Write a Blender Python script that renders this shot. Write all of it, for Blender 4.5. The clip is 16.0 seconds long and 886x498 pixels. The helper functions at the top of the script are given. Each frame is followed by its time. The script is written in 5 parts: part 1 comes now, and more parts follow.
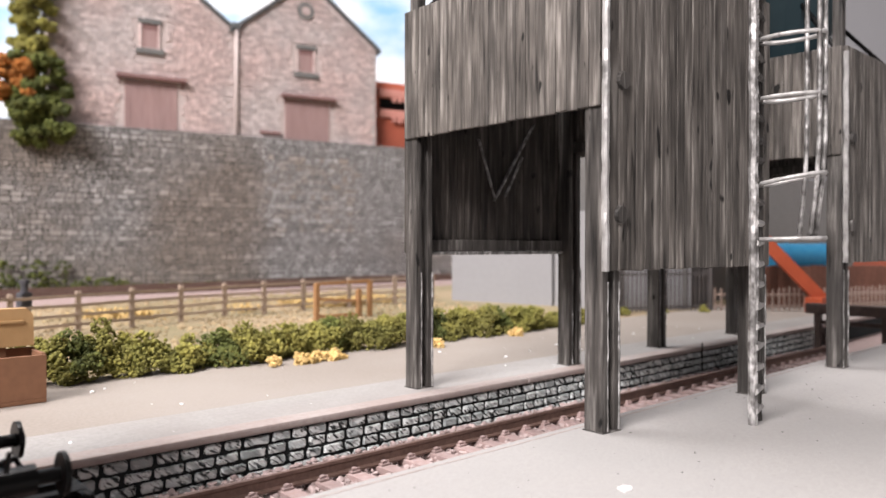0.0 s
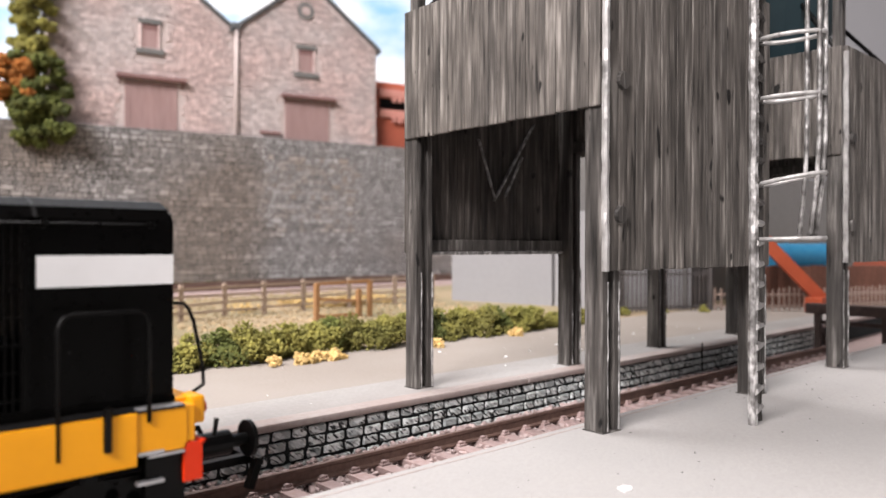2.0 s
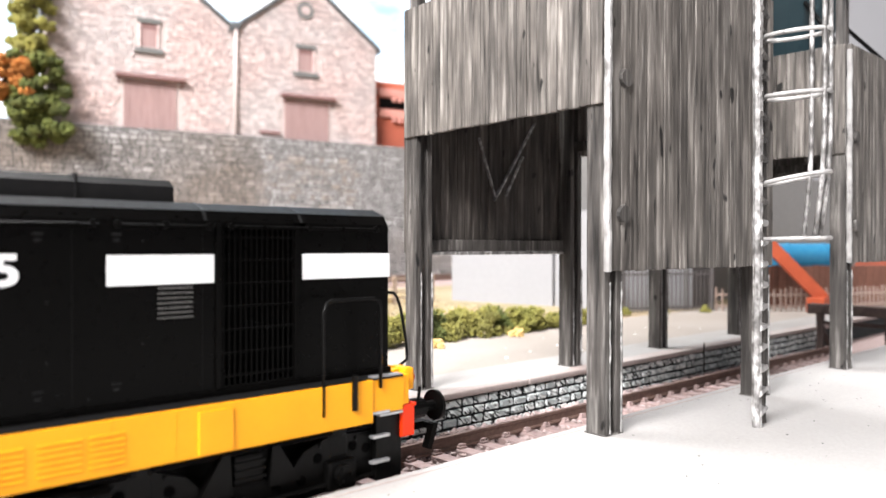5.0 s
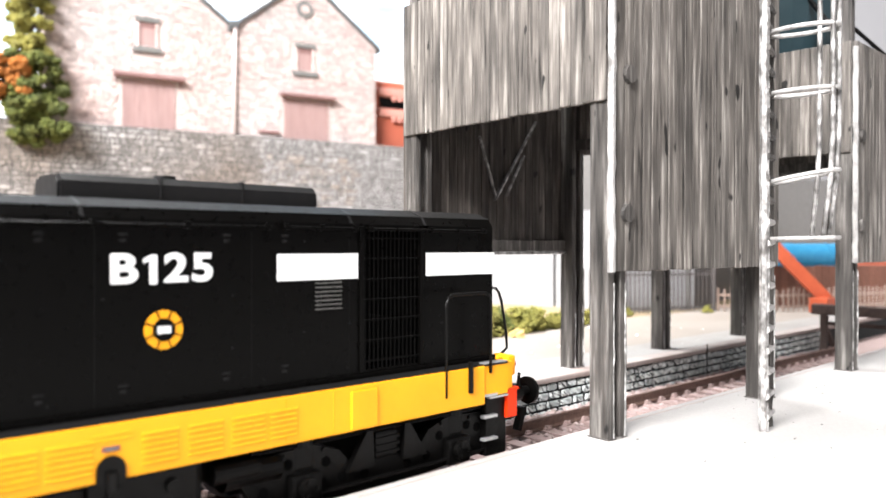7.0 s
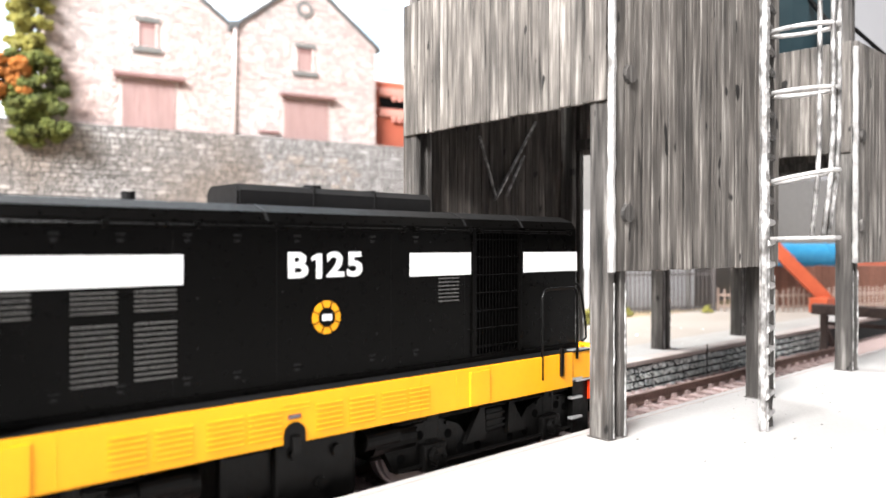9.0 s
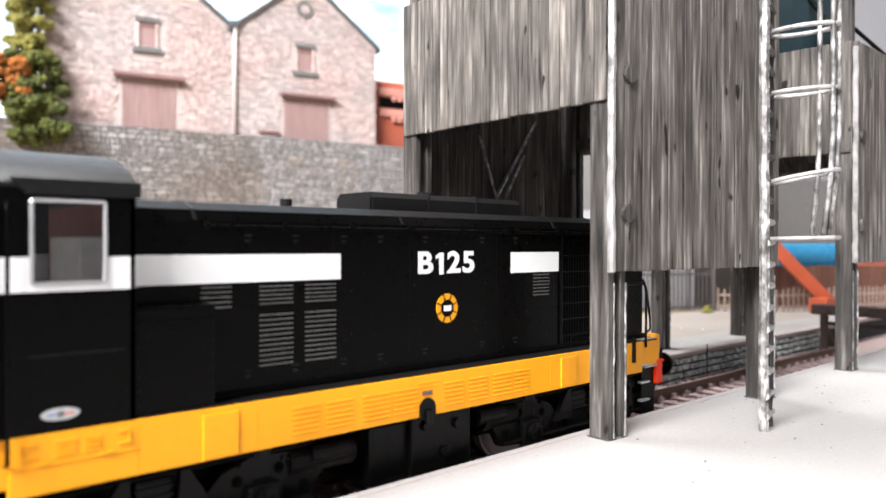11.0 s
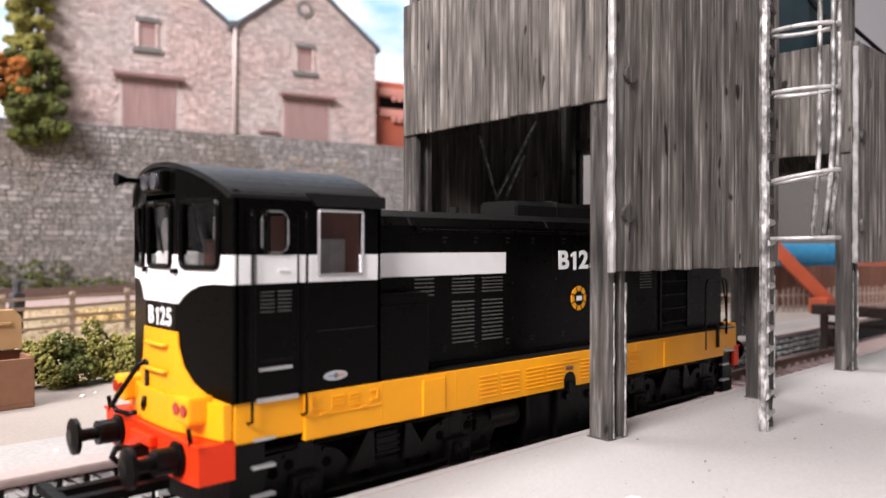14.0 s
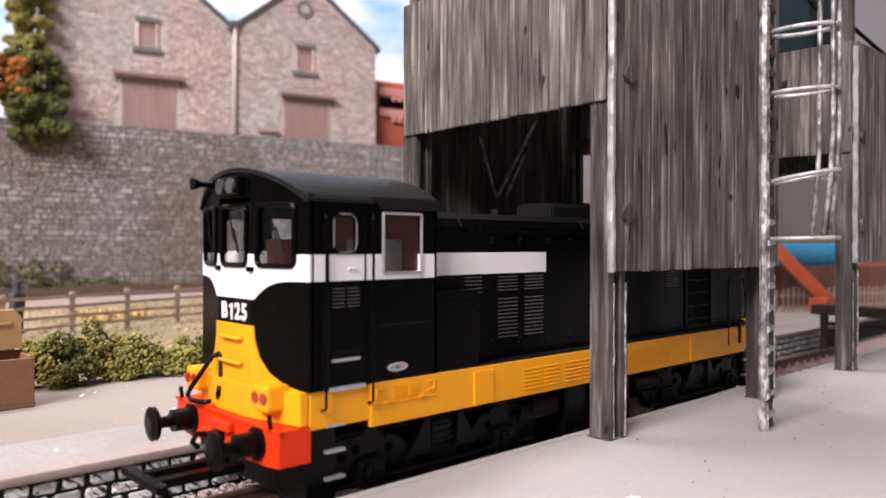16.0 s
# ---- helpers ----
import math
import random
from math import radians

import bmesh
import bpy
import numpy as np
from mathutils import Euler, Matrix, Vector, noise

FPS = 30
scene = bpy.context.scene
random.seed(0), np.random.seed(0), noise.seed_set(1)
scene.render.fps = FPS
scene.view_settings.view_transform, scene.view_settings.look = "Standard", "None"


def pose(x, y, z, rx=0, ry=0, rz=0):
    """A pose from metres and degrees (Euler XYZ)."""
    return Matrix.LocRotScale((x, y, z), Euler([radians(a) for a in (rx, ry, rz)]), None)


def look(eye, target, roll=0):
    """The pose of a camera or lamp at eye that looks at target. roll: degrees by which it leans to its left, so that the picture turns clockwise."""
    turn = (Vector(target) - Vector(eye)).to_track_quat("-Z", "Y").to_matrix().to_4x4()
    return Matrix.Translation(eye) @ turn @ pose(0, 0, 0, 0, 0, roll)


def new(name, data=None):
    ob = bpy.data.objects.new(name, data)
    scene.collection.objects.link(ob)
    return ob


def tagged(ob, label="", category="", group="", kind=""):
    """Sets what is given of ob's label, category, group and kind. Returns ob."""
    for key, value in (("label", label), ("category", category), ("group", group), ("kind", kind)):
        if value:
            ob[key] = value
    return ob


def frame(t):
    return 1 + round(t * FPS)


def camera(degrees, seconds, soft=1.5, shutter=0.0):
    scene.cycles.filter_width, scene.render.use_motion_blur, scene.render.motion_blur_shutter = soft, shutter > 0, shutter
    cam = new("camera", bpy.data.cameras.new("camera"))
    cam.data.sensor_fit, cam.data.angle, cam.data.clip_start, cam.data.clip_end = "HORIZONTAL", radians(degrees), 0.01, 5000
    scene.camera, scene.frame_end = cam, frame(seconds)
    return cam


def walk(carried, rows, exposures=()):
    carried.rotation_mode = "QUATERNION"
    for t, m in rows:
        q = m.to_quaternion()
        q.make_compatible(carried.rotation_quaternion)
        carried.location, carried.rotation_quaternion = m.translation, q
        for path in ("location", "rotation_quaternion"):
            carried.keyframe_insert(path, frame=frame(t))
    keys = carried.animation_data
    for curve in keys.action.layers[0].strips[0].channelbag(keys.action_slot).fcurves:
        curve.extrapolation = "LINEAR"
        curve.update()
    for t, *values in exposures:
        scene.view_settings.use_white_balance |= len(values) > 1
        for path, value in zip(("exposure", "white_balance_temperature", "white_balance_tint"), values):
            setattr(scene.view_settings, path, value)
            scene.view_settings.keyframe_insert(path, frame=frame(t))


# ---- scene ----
# A model railway at about 1:76. Places below are in millimetres; MM turns them into metres.
MM = 0.001
EYE = (0.0, 0.0, 48.0)
TURN = 47.2          # degrees by which the view is turned from the track towards the back
TILT = 0.30          # degrees below level


def viewpoint(forward):
    """The camera's pose, moved by that many millimetres along its view (the lens breathes as it refocuses)."""
    a, p = radians(TURN), radians(TILT)
    way = Vector((math.cos(a) * math.cos(p), math.sin(a) * math.cos(p), -math.sin(p)))
    eye = (Vector(EYE) + way * forward) * MM
    return look(eye, eye + way, 0.1)


cam = camera(61.05, 16.0, 1.6)
cam.data.dof.use_dof = True
cam.data.dof.focus_distance = 0.165
cam.data.dof.aperture_fstop = 25.0
walk(cam, [(0.0, viewpoint(-4.0)), (3.4, viewpoint(-4.0)), (3.8, viewpoint(-4.6)), (3.9, viewpoint(-5.4)), (4.0, viewpoint(-8.0)), (4.1, viewpoint(-5.4)), (4.3, viewpoint(-4.6)),
           (5.3, viewpoint(-0.5)), (6.2, viewpoint(1.3)), (11.0, viewpoint(1.3)), (16.0, viewpoint(1.3))],
     exposures=[(0.0, -0.24, 6500, 14), (2.8, -0.18, 6500, 14), (3.5, 0.29, 6350, 11), (4.2, 0.45, 6300, 10), (6.3, 0.88, 6300, 9), (9.2, 1.0, 6300, 8), (11.3, 0.46, 6250, 10),
                (12.5, 0.38, 6250, 10), (13.5, 0.08, 6400, 14), (14.5, -0.23, 6500, 18), (16.0, -0.35, 6500, 20)])

# ---- light: an exhibition hall with bright ceiling panels ----
world = bpy.data.worlds.new("hall_air")
scene.world = world
world.use_nodes = True
world.node_tree.nodes["Background"].inputs[0].default_value = (0.92, 0.95, 1.0, 1)
world.node_tree.nodes["Background"].inputs[1].default_value = 0.35


def ceiling_lamp(x, y, z, sx, sy, watts, colour):
    data = bpy.data.lights.new("ceiling_panel", "AREA")
    data.shape, data.size, data.size_y, data.energy, data.color = "RECTANGLE", sx, sy, watts, colour
    ob = new("ceiling_panel", data)
    ob.matrix_world = look((x, y, z), (x, y, z - 1))
    return ob


ceiling_lamp(-1.75, -0.4, 1.62, 1.2, 0.8, 172, (1.0, 0.955, 0.93)).matrix_world = look((-1.75, -0.4, 1.62), (0.2, 0.25, 0.05))
ceiling_lamp(0.0, 0.7, 1.7, 0.9, 0.5, 46, (1.0, 0.97, 0.95))


# ---- materials ----
def material(name, colour, rough=0.7, metal=0.0, second=None, grain=900, stain=60, amount=0.5, bump=0.15, stretch=(1, 1, 1), stained=None, island=0.0, spec=0.5, slant=0.0, span=(0.38, 0.66)):
    """Two scales of variation (fine grain, wide stains) between colour and second, fine relief and uneven roughness."""
    m = bpy.data.materials.new(name)
    m.use_nodes = True
    nt = m.node_tree
    N, L = nt.nodes, nt.links
    b = N["Principled BSDF"]
    b.inputs["Metallic"].default_value = metal
    b.inputs["Specular IOR Level"].default_value = spec
    second = second or tuple(c * 0.6 for c in colour)
    stained = stained or tuple(c * 0.7 for c in colour)
    tc, mp = N.new("ShaderNodeTexCoord"), N.new("ShaderNodeMapping")
    mp.inputs["Scale"].default_value = stretch
    if slant:
        mp.vector_type = "TEXTURE"
        mp.inputs["Rotation"].default_value = (0, radians(slant), 0)
    L.new(tc.outputs["Object"], mp.inputs["Vector"])
    if island:
        own, shift = N.new("ShaderNodeObjectInfo"), N.new("ShaderNodeVectorMath")
        shift.operation = "SCALE"
        shift.inputs[0].default_value = (0.7, 1.3, 0.9)
        L.new(own.outputs["Random"], shift.inputs["Scale"])
        L.new(shift.outputs["Vector"], mp.inputs["Location"])
    n1, n2 = N.new("ShaderNodeTexNoise"), N.new("ShaderNodeTexNoise")
    for n, s, d in ((n1, grain, 5), (n2, stain, 4)):
        n.inputs["Scale"].default_value, n.inputs["Detail"].default_value = s, d
        L.new(mp.outputs["Vector"], n.inputs["Vector"])
    r1, r2 = N.new("ShaderNodeMapRange"), N.new("ShaderNodeMapRange")
    for r, n, k in ((r1, n1, amount), (r2, n2, amount)):
        r.inputs["From Min"].default_value, r.inputs["From Max"].default_value = span
        r.inputs["To Max"].default_value = k
        L.new(n.outputs["Fac"], r.inputs["Value"])
    m1, m2 = N.new("ShaderNodeMix"), N.new("ShaderNodeMix")
    for x, r, c in ((m1, r1, second), (m2, r2, stained)):
        x.data_type = "RGBA"
        x.inputs["B"].default_value = (*c, 1)
        L.new(r.outputs["Result"], x.inputs["Factor"])
    m1.inputs["A"].default_value = (*colour, 1)
    L.new(m1.outputs["Result"], m2.inputs["A"])
    out = m2.outputs["Result"]
    if island:
        oi, geo, add, hsv = N.new("ShaderNodeObjectInfo"), N.new("ShaderNodeNewGeometry"), N.new("ShaderNodeMath"), N.new("ShaderNodeHueSaturation")
        L.new(oi.outputs["Random"], add.inputs[0])
        L.new(geo.outputs["Random Per Island"], add.inputs[1])
        mr = N.new("ShaderNodeMapRange")
        mr.inputs["From Max"].default_value = 2.0
        mr.inputs["To Min"].default_value, mr.inputs["To Max"].default_value = 1 - island, 1 + island
        L.new(add.outputs[0], mr.inputs["Value"])
        L.new(mr.outputs["Result"], hsv.inputs["Value"])
        L.new(out, hsv.inputs["Color"])
        out = hsv.outputs["Color"]
    L.new(out, b.inputs["Base Color"])
    rr = N.new("ShaderNodeMapRange")
    rr.inputs["To Min"].default_value, rr.inputs["To Max"].default_value = max(0.03, rough - 0.1), min(1, rough + 0.1)
    L.new(n1.outputs["Fac"], rr.inputs["Value"])
    L.new(rr.outputs["Result"], b.inputs["Roughness"])
    if bump:
        bp = N.new("ShaderNodeBump")
        bp.inputs["Strength"].default_value, bp.inputs["Distance"].default_value = bump, 0.0008
        L.new(n1.outputs["Fac"], bp.inputs["Height"])
        L.new(bp.outputs["Normal"], b.inputs["Normal"])
    return m


def weathered_wood(name, dark, mid, pale, shift=True):
    """Old grey timber: long dark cracks, grey-brown fibre, pale dry-brushed ridges and a few dark pits."""
    m = bpy.data.materials.new(name)
    m.use_nodes = True
    nt = m.node_tree
    N, L = nt.nodes, nt.links
    b = N["Principled BSDF"]
    b.inputs["Roughness"].default_value = 0.62
    b.inputs["Specular IOR Level"].default_value = 0.35
    tc, own, off, mp, add = N.new("ShaderNodeTexCoord"), N.new("ShaderNodeObjectInfo"), N.new("ShaderNodeVectorMath"), N.new("ShaderNodeMapping"), N.new("ShaderNodeVectorMath")
    off.operation = "SCALE"
    off.inputs[0].default_value = (0.7, 1.3, 0.9)
    L.new(own.outputs["Random"], off.inputs["Scale"])
    L.new(tc.outputs["Object"], add.inputs[0])
    L.new(off.outputs["Vector"], add.inputs[1])
    L.new(add.outputs["Vector"], mp.inputs["Vector"])
    mp.inputs["Scale"].default_value = (1, 1, 0.075)
    fine, wide, pits, blot = (N.new("ShaderNodeTexNoise") for _ in range(4))
    for n, s, d, v in ((fine, 1150, 5, mp), (wide, 420, 3, mp), (blot, 45, 5, add)):
        n.inputs["Scale"].default_value, n.inputs["Detail"].default_value = s, d
        L.new(v.outputs["Vector"], n.inputs["Vector"])
    mp2 = N.new("ShaderNodeMapping")
    mp2.inputs["Scale"].default_value = (1, 1, 0.4)
    L.new(add.outputs["Vector"], mp2.inputs["Vector"])
    L.new(mp2.outputs["Vector"], pits.inputs["Vector"])
    pits.inputs["Scale"].default_value, pits.inputs["Detail"].default_value = 330, 1
    mixf = N.new("ShaderNodeMix")
    mixf.inputs["Factor"].default_value = 0.55
    L.new(fine.outputs["Fac"], mixf.inputs["A"])
    L.new(wide.outputs["Fac"], mixf.inputs["B"])
    ramp = N.new("ShaderNodeValToRGB")
    e = ramp.color_ramp.elements
    e[0].position, e[0].color = 0.34, (*dark, 1)
    e[1].position, e[1].color = 0.69, (*pale, 1)
    k = e.new(0.42)
    k.color = (*[(a + c) / 2 for a, c in zip(dark, mid)], 1)
    k = e.new(0.53)
    k.color = (*mid, 1)
    L.new(mixf.outputs["Result"], ramp.inputs["Fac"])
    pr = N.new("ShaderNodeMapRange")
    pr.inputs["From Min"].default_value, pr.inputs["From Max"].default_value = 0.71, 0.74
    L.new(pits.outputs["Fac"], pr.inputs["Value"])
    m1 = N.new("ShaderNodeMix")
    m1.data_type = "RGBA"
    m1.inputs["B"].default_value = (*[c * 0.5 for c in dark], 1)
    L.new(pr.outputs["Result"], m1.inputs["Factor"])
    L.new(ramp.outputs["Color"], m1.inputs["A"])
    hsv, vr = N.new("ShaderNodeHueSaturation"), N.new("ShaderNodeMapRange")
    vr.inputs["From Min"].default_value, vr.inputs["From Max"].default_value = 0.3, 0.7
    vr.inputs["To Min"].default_value, vr.inputs["To Max"].default_value = 0.5, 1.4
    L.new(blot.outputs["Fac"], vr.inputs["Value"])
    L.new(vr.outputs["Result"], hsv.inputs["Value"])
    L.new(m1.outputs["Result"], hsv.inputs["Color"])
    L.new(hsv.outputs["Color"], b.inputs["Base Color"])
    bp = N.new("ShaderNodeBump")
    bp.inputs["Strength"].default_value, bp.inputs["Distance"].default_value = 0.9, 0.0008
    L.new(mixf.outputs["Result"], bp.inputs["Height"])
    L.new(bp.outputs["Normal"], b.inputs["Normal"])
    return m


PLANK = weathered_wood("weathered_plank", (0.012, 0.0105, 0.009), (0.118, 0.106, 0.095), (0.32, 0.298, 0.273))
# Browner boards; the shade under the closed tower top is darkened into the colour.
SHADED_PLANK = weathered_wood("shaded_plank", (0.010, 0.0085, 0.0078), (0.056, 0.048, 0.042), (0.17, 0.153, 0.138))
POST = weathered_wood("weathered_post", (0.010, 0.009, 0.008), (0.068, 0.062, 0.057), (0.26, 0.247, 0.23))
SILVER = material("worn_silver_paint", (0.48, 0.47, 0.46), 0.4, 0.35, (0.10, 0.095, 0.09), 420, 300, 0.75, 0.6, (1, 1, 0.6), (0.40, 0.39, 0.38))
SILVER_WORN = material("chipped_silver_paint", (0.62, 0.61, 0.60), 0.4, 0.35, (0.04, 0.036, 0.033), 330, 900, 0.95, 0.8, (1, 1, 0.6), (0.10, 0.095, 0.09))
BRICKRED = material("red_brown_plastic", (0.30, 0.075, 0.04), 0.6, 0, (0.24, 0.06, 0.035), 300, 40, 0.5, 0.05)
HOPPER = material("teal_steel", (0.012, 0.035, 0.045), 0.55, 0, (0.02, 0.045, 0.055), 300, 40, 0.6, 0.1)
CONCRETE = material("platform_paint", (0.34, 0.327, 0.316), 0.8, 0, (0.288, 0.279, 0.268), 1700, 20, 0.6, 0.15, stained=(0.285, 0.28, 0.272))
EARTH = material("platform_earth", (0.27, 0.236, 0.205), 0.9, 0, (0.215, 0.187, 0.16), 1200, 18, 0.6, 0.15, stained=(0.315, 0.283, 0.252))
COPING = material("coping_stone", (0.36, 0.315, 0.295), 0.8, 0, (0.29, 0.24, 0.225), 900, 50, 0.6, 0.2, stained=(0.27, 0.21, 0.19))
PAVING = material("paved_strip", (0.32, 0.308, 0.295), 0.85, 0, (0.26, 0.25, 0.238), 1300, 40, 0.7, 0.15, stained=(0.245, 0.225, 0.21))
STONE = material("grey_stone", (0.64, 0.68, 0.675), 0.75, 0, (0.02, 0.026, 0.026), 1250, 420, 1.0, 0.9, (3.0, 1, 0.75), (0.36, 0.40, 0.40), island=0.2, slant=38, span=(0.50, 0.585))
MORTAR = material("dark_mortar", (0.014, 0.019, 0.020), 0.9, 0, None, 900, 60, 0.5, 0.3)
RAIL = material("rusty_rail", (0.16, 0.10, 0.08), 0.6, 0.2, (0.09, 0.05, 0.04), 900, 90, 0.6, 0.3)
BED = material("trackbed", (0.35, 0.27, 0.255), 0.95, 0, (0.19, 0.13, 0.12), 1000, 60, 0.8, 0.8, stained=(0.29, 0.215, 0.20))
SLEEPER = material("sleeper", (0.30, 0.215, 0.20), 0.9, 0, (0.40, 0.32, 0.31), 800, 100, 0.6, 0.5, island=0.3)
BALLAST = material("ballast", (0.37, 0.29, 0.275), 0.95, 0, (0.44, 0.37, 0.36), 700, 80, 0.6, 0.3, island=0.5)
GRASS = material("dry_turf", (0.26, 0.195, 0.115), 0.95, 0, (0.36, 0.285, 0.185), 420, 16, 0.7, 0.8, stained=(0.14, 0.13, 0.06))
TUFT = material("grass_tuft", (0.255, 0.185, 0.105), 0.95, 0, (0.37, 0.29, 0.18), 200, 22, 0.7, 0, stained=(0.14, 0.115, 0.055), island=0.4)
LEAF = material("foliage_foam", (0.195, 0.18, 0.042), 0.95, 0, (0.31, 0.28, 0.065), 300, 70, 0.6, 0, stained=(0.085, 0.095, 0.018), island=0.5)
LEAF_DARK = material("foliage_foam_dark", (0.085, 0.10, 0.018), 0.95, 0, (0.15, 0.155, 0.03), 300, 70, 0.6, 0, stained=(0.03, 0.05, 0.015), island=0.5)
FLOWER = material("straw_foam", (0.58, 0.40, 0.15), 0.95, 0, (0.66, 0.50, 0.24), 300, 70, 0.6, 0, island=0.4)
RUST_LEAF = material("orange_foam", (0.42, 0.15, 0.03), 0.95, 0, (0.5, 0.24, 0.06), 300, 70, 0.6, 0, island=0.4)
WALLSTONE = material("wall_stone", (0.42, 0.412, 0.412), 0.85, 0, (0.24, 0.23, 0.226), 300, 8.5, 0.8, 0.7, stained=(0.27, 0.222, 0.186), island=0.34, span=(0.42, 0.62))
WALLJOINT = material("wall_joint", (0.085, 0.08, 0.077), 0.9, 0, None, 500, 9, 0.6, 0.3)
WAREBRICK = material("warehouse_stone", (0.57, 0.455, 0.435), 0.85, 0, (0.36, 0.275, 0.262), 320, 11, 0.75, 0.4, stained=(0.45, 0.42, 0.415), island=0.5, span=(0.44, 0.60))
WAREJOINT = material("warehouse_joint", (0.54, 0.46, 0.44), 0.9, 0, None, 500, 11, 0.4, 0.2)
LINTEL = material("grey_lintel", (0.17, 0.17, 0.165), 0.8, 0, None, 500, 40, 0.5, 0.2)
MAROON = material("maroon_wood", (0.22, 0.12, 0.115), 0.75, 0, (0.28, 0.17, 0.16), 300, 40, 0.6, 0.2, (1, 1, 0.15))
DOORWOOD = material("faded_door_wood", (0.33, 0.215, 0.205), 0.8, 0, (0.40, 0.28, 0.27), 300, 40, 0.6, 0.2, (1, 1, 0.15))
SLATE = material("slate", (0.10, 0.105, 0.11), 0.7, 0, None, 400, 30, 0.5, 0.2)
FENCEWOOD = material("fence_wood", (0.40, 0.31, 0.24), 0.85, 0, (0.30, 0.22, 0.17), 600, 60, 0.6, 0.2)
GATEWOOD = material("gate_wood", (0.36, 0.19, 0.08), 0.75, 0, (0.25, 0.12, 0.05), 600, 60, 0.6, 0.2)
CARDBOARD = material("tan_card", (0.50, 0.31, 0.14), 0.8, 0, (0.42, 0.25, 0.11), 500, 50, 0.5, 0.1)
BOXBROWN = material("brown_card", (0.24, 0.115, 0.06), 0.75, 0, (0.19, 0.09, 0.05), 500, 50, 0.5, 0.1)
BOARDGREY = material("grey_board", (0.27, 0.27, 0.28), 0.85, 0, (0.245, 0.245, 0.255), 300, 14, 0.5, 0.05, stained=(0.235, 0.235, 0.245))
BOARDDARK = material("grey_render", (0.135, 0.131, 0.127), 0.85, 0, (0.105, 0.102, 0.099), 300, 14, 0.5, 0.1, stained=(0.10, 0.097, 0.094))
# Black louvres, lifted to grey for the light that their lips catch.
LOUVRE = material("louvre_glint_grey", (0.08, 0.077, 0.073), 0.3, 0.1, (0.036, 0.035, 0.033), 900, 60, 0.5, 0.02)
PALISADE = material("palisade_steel", (0.10, 0.09, 0.09), 0.7, 0.1, (0.16, 0.14, 0.13), 500, 60, 0.6, 0.1)
PICKET = material("picket_wood", (0.43, 0.33, 0.28), 0.85, 0, (0.30, 0.21, 0.17), 600, 60, 0.6, 0.2)
PANEL = material("panel_wood", (0.17, 0.075, 0.05), 0.8, 0, (0.11, 0.05, 0.035), 600, 60, 0.6, 0.2, island=0.3)
ORANGE = material("orange_red_plastic", (0.55, 0.10, 0.035), 0.5, 0, (0.46, 0.08, 0.03), 300, 40, 0.5, 0.05)
STORE = material("faded_red_plastic", (0.46, 0.12, 0.07), 0.55, 0, (0.40, 0.10, 0.06), 300, 40, 0.5, 0.05)
STORE_PALE = material("pale_red_plastic", (0.62, 0.29, 0.24), 0.55, 0, (0.55, 0.24, 0.2), 300, 40, 0.5, 0.05)
BLUE = material("blue_plastic", (0.02, 0.16, 0.30), 0.4, 0, (0.04, 0.22, 0.36), 300, 40, 0.5, 0.05)
TIMBER = material("dark_timber", (0.05, 0.032, 0.027), 0.8, 0, (0.09, 0.06, 0.05), 500, 60, 0.6, 0.4)
BLACK = material("satin_black_paint", (0.0011, 0.001, 0.0009), 0.3, 0, (0.002, 0.0018, 0.0017), 900, 60, 0.5, 0.02, spec=0.07)
ROOFBLACK = material("roof_black_paint", (0.008, 0.0078, 0.008), 0.42, 0, (0.013, 0.0125, 0.0125), 700, 50, 0.5, 0.03, spec=0.17)
HOODROOF = material("hood_roof_paint", (0.004, 0.0038, 0.0037), 0.5, 0, (0.007, 0.0066, 0.0064), 700, 50, 0.5, 0.03, spec=0.1)
FRAMEBLACK = material("underframe_black", (0.0018, 0.0017, 0.0016), 0.36, 0, (0.004, 0.0037, 0.0035), 600, 60, 0.5, 0.15, spec=0.14)
DEEP = material("deep_black", (0.0012, 0.0012, 0.0012), 0.9, 0, None, 600, 60, 0.2, 0, spec=0.05)
YELLOW = material("amber_paint", (0.86, 0.355, 0.004), 0.42, 0, (0.82, 0.335, 0.004), 900, 50, 0.4, 0.02, spec=0.3)
WHITE = material("white_paint", (0.82, 0.82, 0.82), 0.45, 0, (0.78, 0.78, 0.78), 900, 50, 0.4, 0.02)
RED = material("buffer_red_paint", (0.72, 0.036, 0.004), 0.42, 0, (0.66, 0.033, 0.004), 900, 50, 0.4, 0.02, spec=0.25)
LENS = material("lamp_lens", (0.35, 0.02, 0.01), 0.12, 0, None, 900, 50, 0.2, 0)
LAMPGLASS = material("headlamp_glass", (0.16, 0.16, 0.17), 0.12, 0.6, (0.05, 0.05, 0.055), 900, 60, 0.5, 0)
STEEL = material("bare_steel", (0.55, 0.55, 0.56), 0.35, 0.7, (0.42, 0.42, 0.43), 900, 60, 0.5, 0.05)
ALLOY = material("dull_alloy", (0.20, 0.20, 0.20), 0.4, 0.4, (0.13, 0.13, 0.13), 900, 60, 0.5, 0.05)
PLATEBLUE = material("plate_blue", (0.28, 0.33, 0.50), 0.4, 0, None, 900, 60, 0.4, 0)
CABIN = material("cab_interior", (0.5, 0.47, 0.44), 0.8, 0, None, 500, 60, 0.5, 0.05)
CABRED = material("cab_interior_red", (0.22, 0.07, 0.05), 0.8, 0, None, 500, 60, 0.5, 0.05)
HALL = material("hall_paint", (0.24, 0.24, 0.25), 0.9, 0, (0.2, 0.2, 0.21), 4, 0.7, 0.4, 0)
